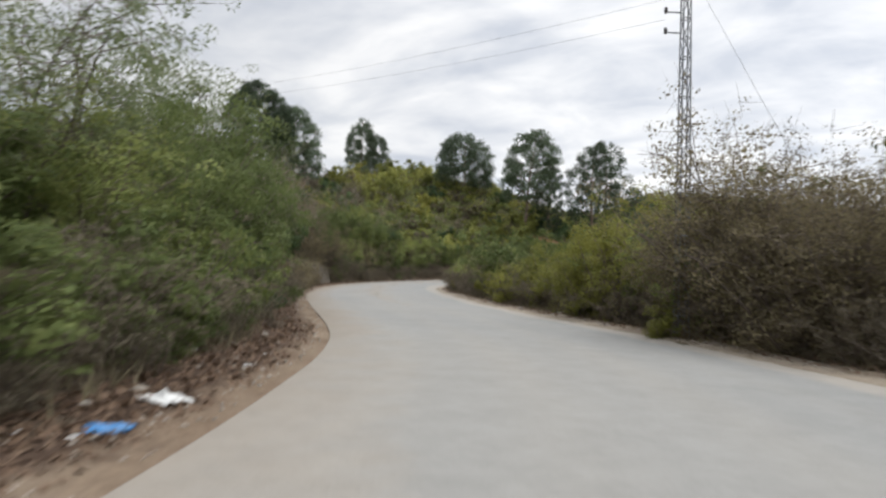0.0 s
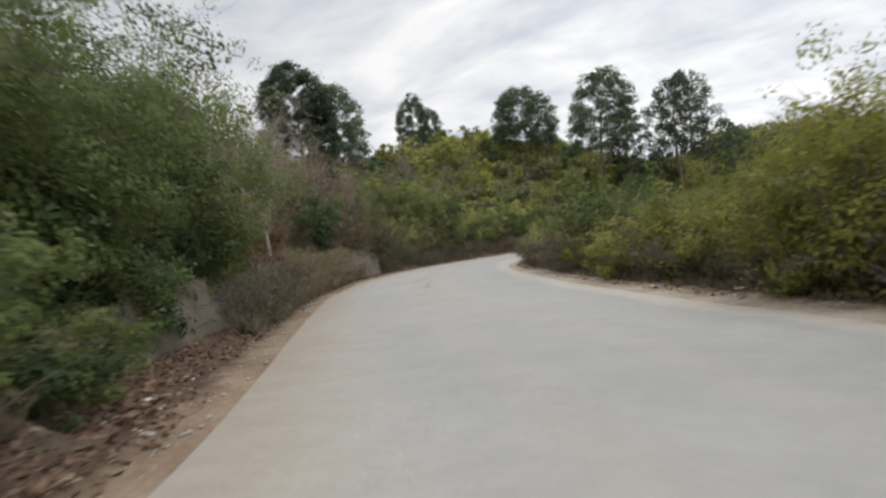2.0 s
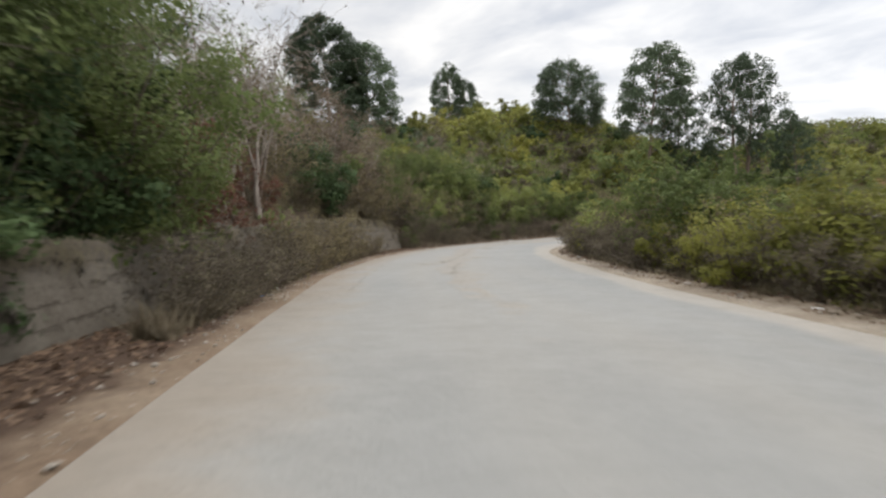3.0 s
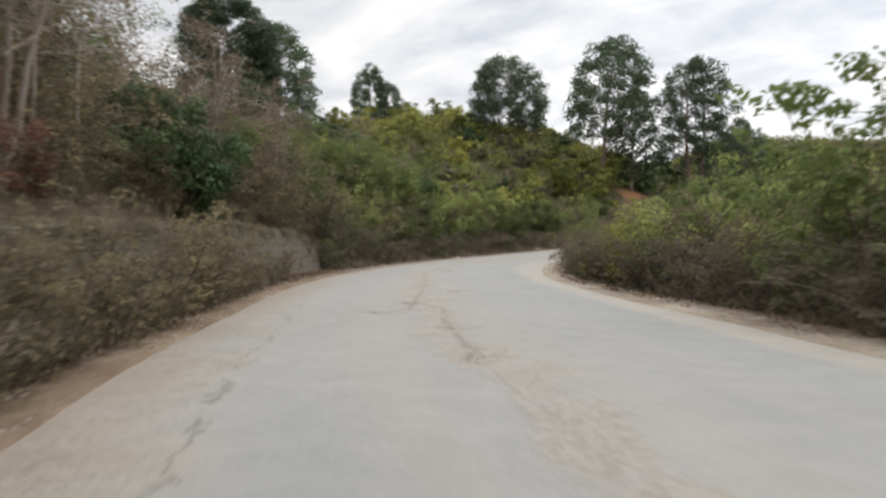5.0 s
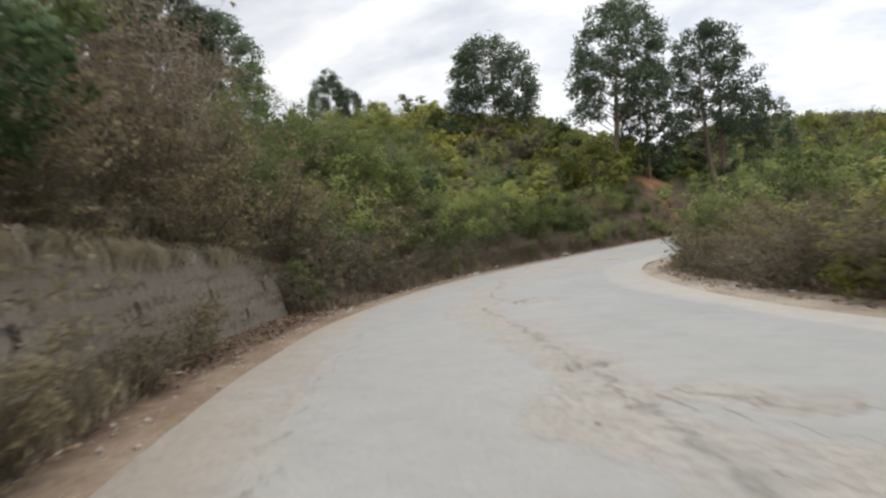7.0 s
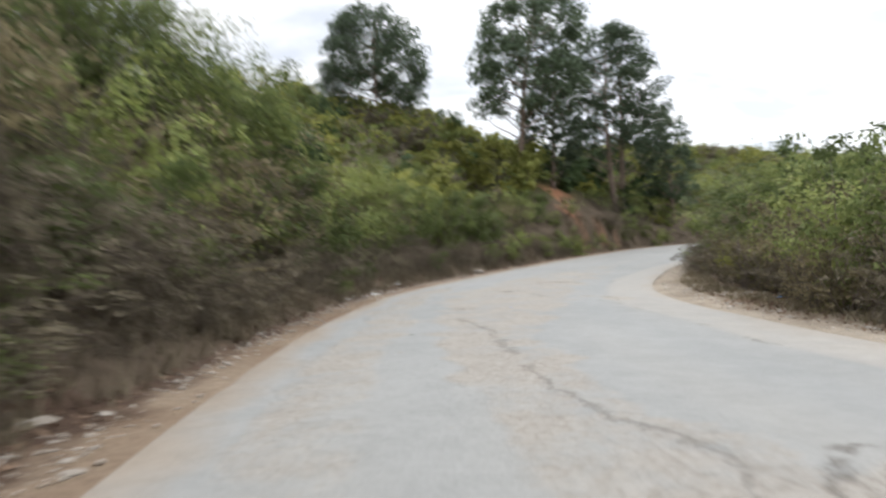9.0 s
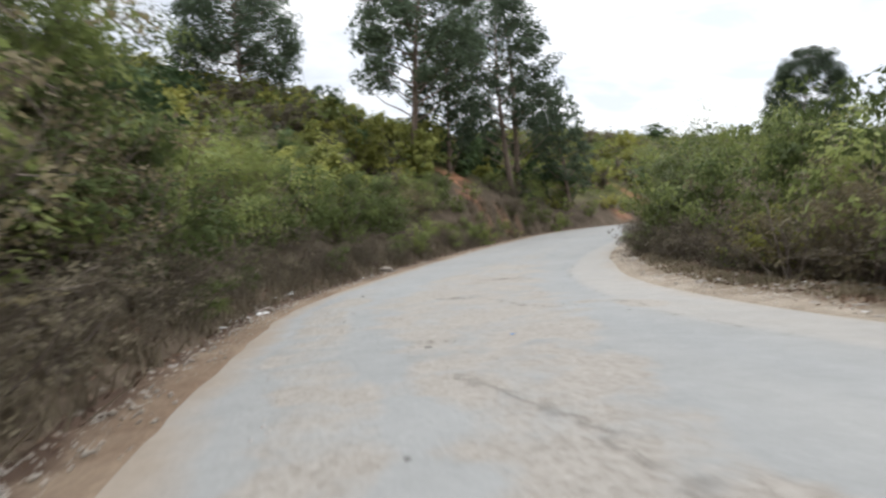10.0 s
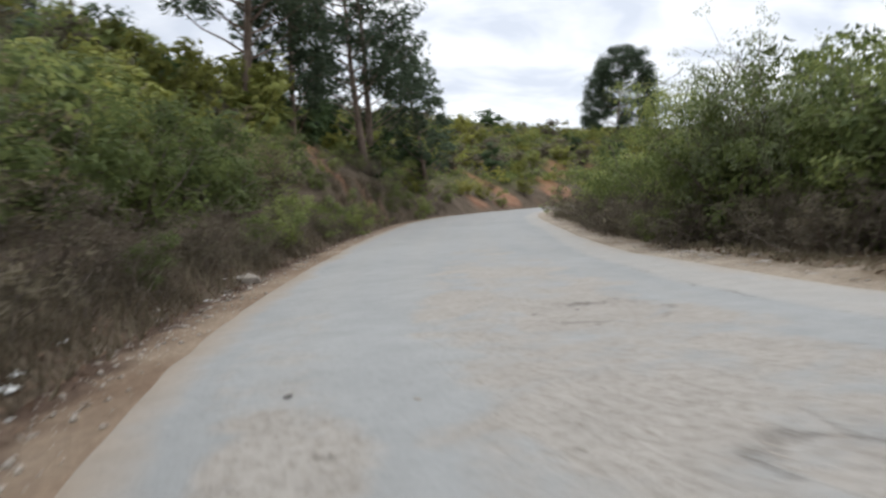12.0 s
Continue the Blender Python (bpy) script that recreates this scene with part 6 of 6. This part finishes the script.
# ---- the stone retaining wall at the foot of the bank ----
def retaining_wall():
    ys = np.arange(WALL_FROM, WALL_TO + 0.01, 0.5)
    line = np.array([beside("L", y, float(np.interp(y, WALL_Y, WALL_D))) for y in ys])
    line = soften(line, 3)
    t = unit(np.gradient(line, axis=0))
    nrm = np.stack([-t[:, 1], t[:, 0]], 1)
    height = np.interp(ys, WALL_Y, WALL_H) + 0.07 * wave(ys, ys, 0.8, 3)
    s = np.concatenate([[0], np.cumsum(np.linalg.norm(np.diff(line, axis=0), axis=1))])
    batter, thick = 0.24, 0.95

    def spot(a, h, out=0.0):
        p = np.array([np.interp(a, s, line[:, k]) for k in (0, 1)])
        n2 = unit(np.array([np.interp(a, s, nrm[:, k]) for k in (0, 1)]))
        q = p + n2 * (h * batter - out)
        return np.array([q[0], q[1], float(road_z(q[0], q[1])) - 0.05 + h]), n2

    core = []
    for a, hh in zip(s, height):
        for h, o in ((-0.4, 0.0), (hh, 0.0), (hh + 0.02, -thick), (-0.4, -thick)):
            core.append(spot(a, h, o)[0])
    i = np.arange(len(s) * 4).reshape(-1, 4)
    j = np.roll(i, -1, 1)
    faces = np.stack([i[:-1], i[1:], j[1:], j[:-1]], -1).reshape(-1, 4).tolist() + [i[0].tolist(), i[-1][::-1].tolist()]
    wall = tagged(mesh_object("retaining_wall", np.array(core), faces, MORTAR_MAT), "leaning grey rubble-stone retaining wall with weep holes", "retaining wall", kind="structure")
    r = np.random.RandomState(9)
    blocks = []
    for k in range(4):
        bm = bmesh.new()
        bmesh.ops.create_cube(bm, size=1.0)
        bmesh.ops.bevel(bm, geom=bm.edges[:], offset=0.13, segments=1, affect="EDGES")
        for v in bm.verts:
            v.co += Vector(r.normal(size=3)) * 0.045
        me = bpy.data.meshes.new("stone_block")
        bm.to_mesh(me)
        bm.free()
        me.materials.append(WALLSTONE_MAT)
        blocks.append(me)
    rest_v, rest_f, count, base = [], [], 0, 0
    h = 0.0
    course = 0
    while h < 1.98:
        dh = r.uniform(0.2, 0.28)
        a = r.uniform(0, 0.3)
        while a < s[-1] - 0.2:
            w = r.uniform(0.11, 0.24)
            top = np.interp(a + w / 2, s, height)
            if h + dh * 0.6 < top:
                p, n2 = spot(a + w / 2, h + dh / 2 + 0.05 * math.sin(a * 1.7 + course * 2.1) + r.normal() * 0.03, 0.0)
                m = Matrix.Translation(p) @ Matrix.Rotation(math.atan2(n2[1], n2[0]) - math.pi / 2, 4, "Z") @ Matrix.Rotation(-math.atan(batter), 4, "X") @ Matrix.Rotation(r.normal() * 0.1, 4, "Y")
                m = m @ Matrix.Diagonal((w * 1.0, 0.022 + 0.016 * r.uniform(), dh * r.uniform(0.98, 1.12), 1))
                y = p[1]
                if y > 40.5 and count < 300:
                    ob = new("stone_block", blocks[r.randint(4)])
                    ob.parent = wall
                    ob.matrix_basis = m
                    count += 1
                else:
                    me = blocks[r.randint(4)]
                    rest_v += [tuple(m @ v.co) for v in me.vertices]
                    rest_f += [[base + q for q in f.vertices] for f in me.polygons]
                    base += len(me.vertices)
            a += w
        h += dh
        course += 1
    # drain slots: short clay frames, each backed by a flat sheet coloured as deep shade
    frame_b = Buffer()
    for a0, b0 in (((-0.05, 0.0, -0.11), (0.05, 0.0, -0.11)), ((0.05, 0.0, -0.11), (0.05, 0.0, 0.11)), ((0.05, 0.0, 0.11), (-0.05, 0.0, 0.11)), ((-0.05, 0.0, 0.11), (-0.05, 0.0, -0.11))):
        frame_b.tube([a0, b0], 0.014, 0.014, 4)
    for k, a in enumerate(np.arange(1.2, s[-1] - 0.4, 1.55)):
        h = 0.42 if k % 2 else 0.95
        if h + 0.2 > np.interp(a, s, height):
            continue
        p, n2 = spot(a, h, 0.035)
        m = Matrix.Translation(p) @ Matrix.Rotation(math.atan2(n2[1], n2[0]) - math.pi / 2, 4, "Z") @ Matrix.Rotation(-math.atan(batter), 4, "X")
        slot = frame_b.make("drain_slot", WALLSTONE_MAT, wall)
        slot.matrix_basis = m
        shade_sheet = mesh_object("slot_recess", [(-0.04, 0.004, -0.1), (0.04, 0.004, -0.1), (0.04, 0.004, 0.1), (-0.04, 0.004, 0.1)], [[0, 1, 2, 3]], SLOT_SHADE_MAT, slot, "flat near-black sheet for the shade inside the drain")
    me = bpy.data.meshes.new("stonework")
    me.from_pydata(rest_v, [], rest_f)
    me.materials.append(WALLSTONE_MAT)
    ob = tagged(new("stonework", me), kind="stuff")
    ob.parent = wall


retaining_wall()
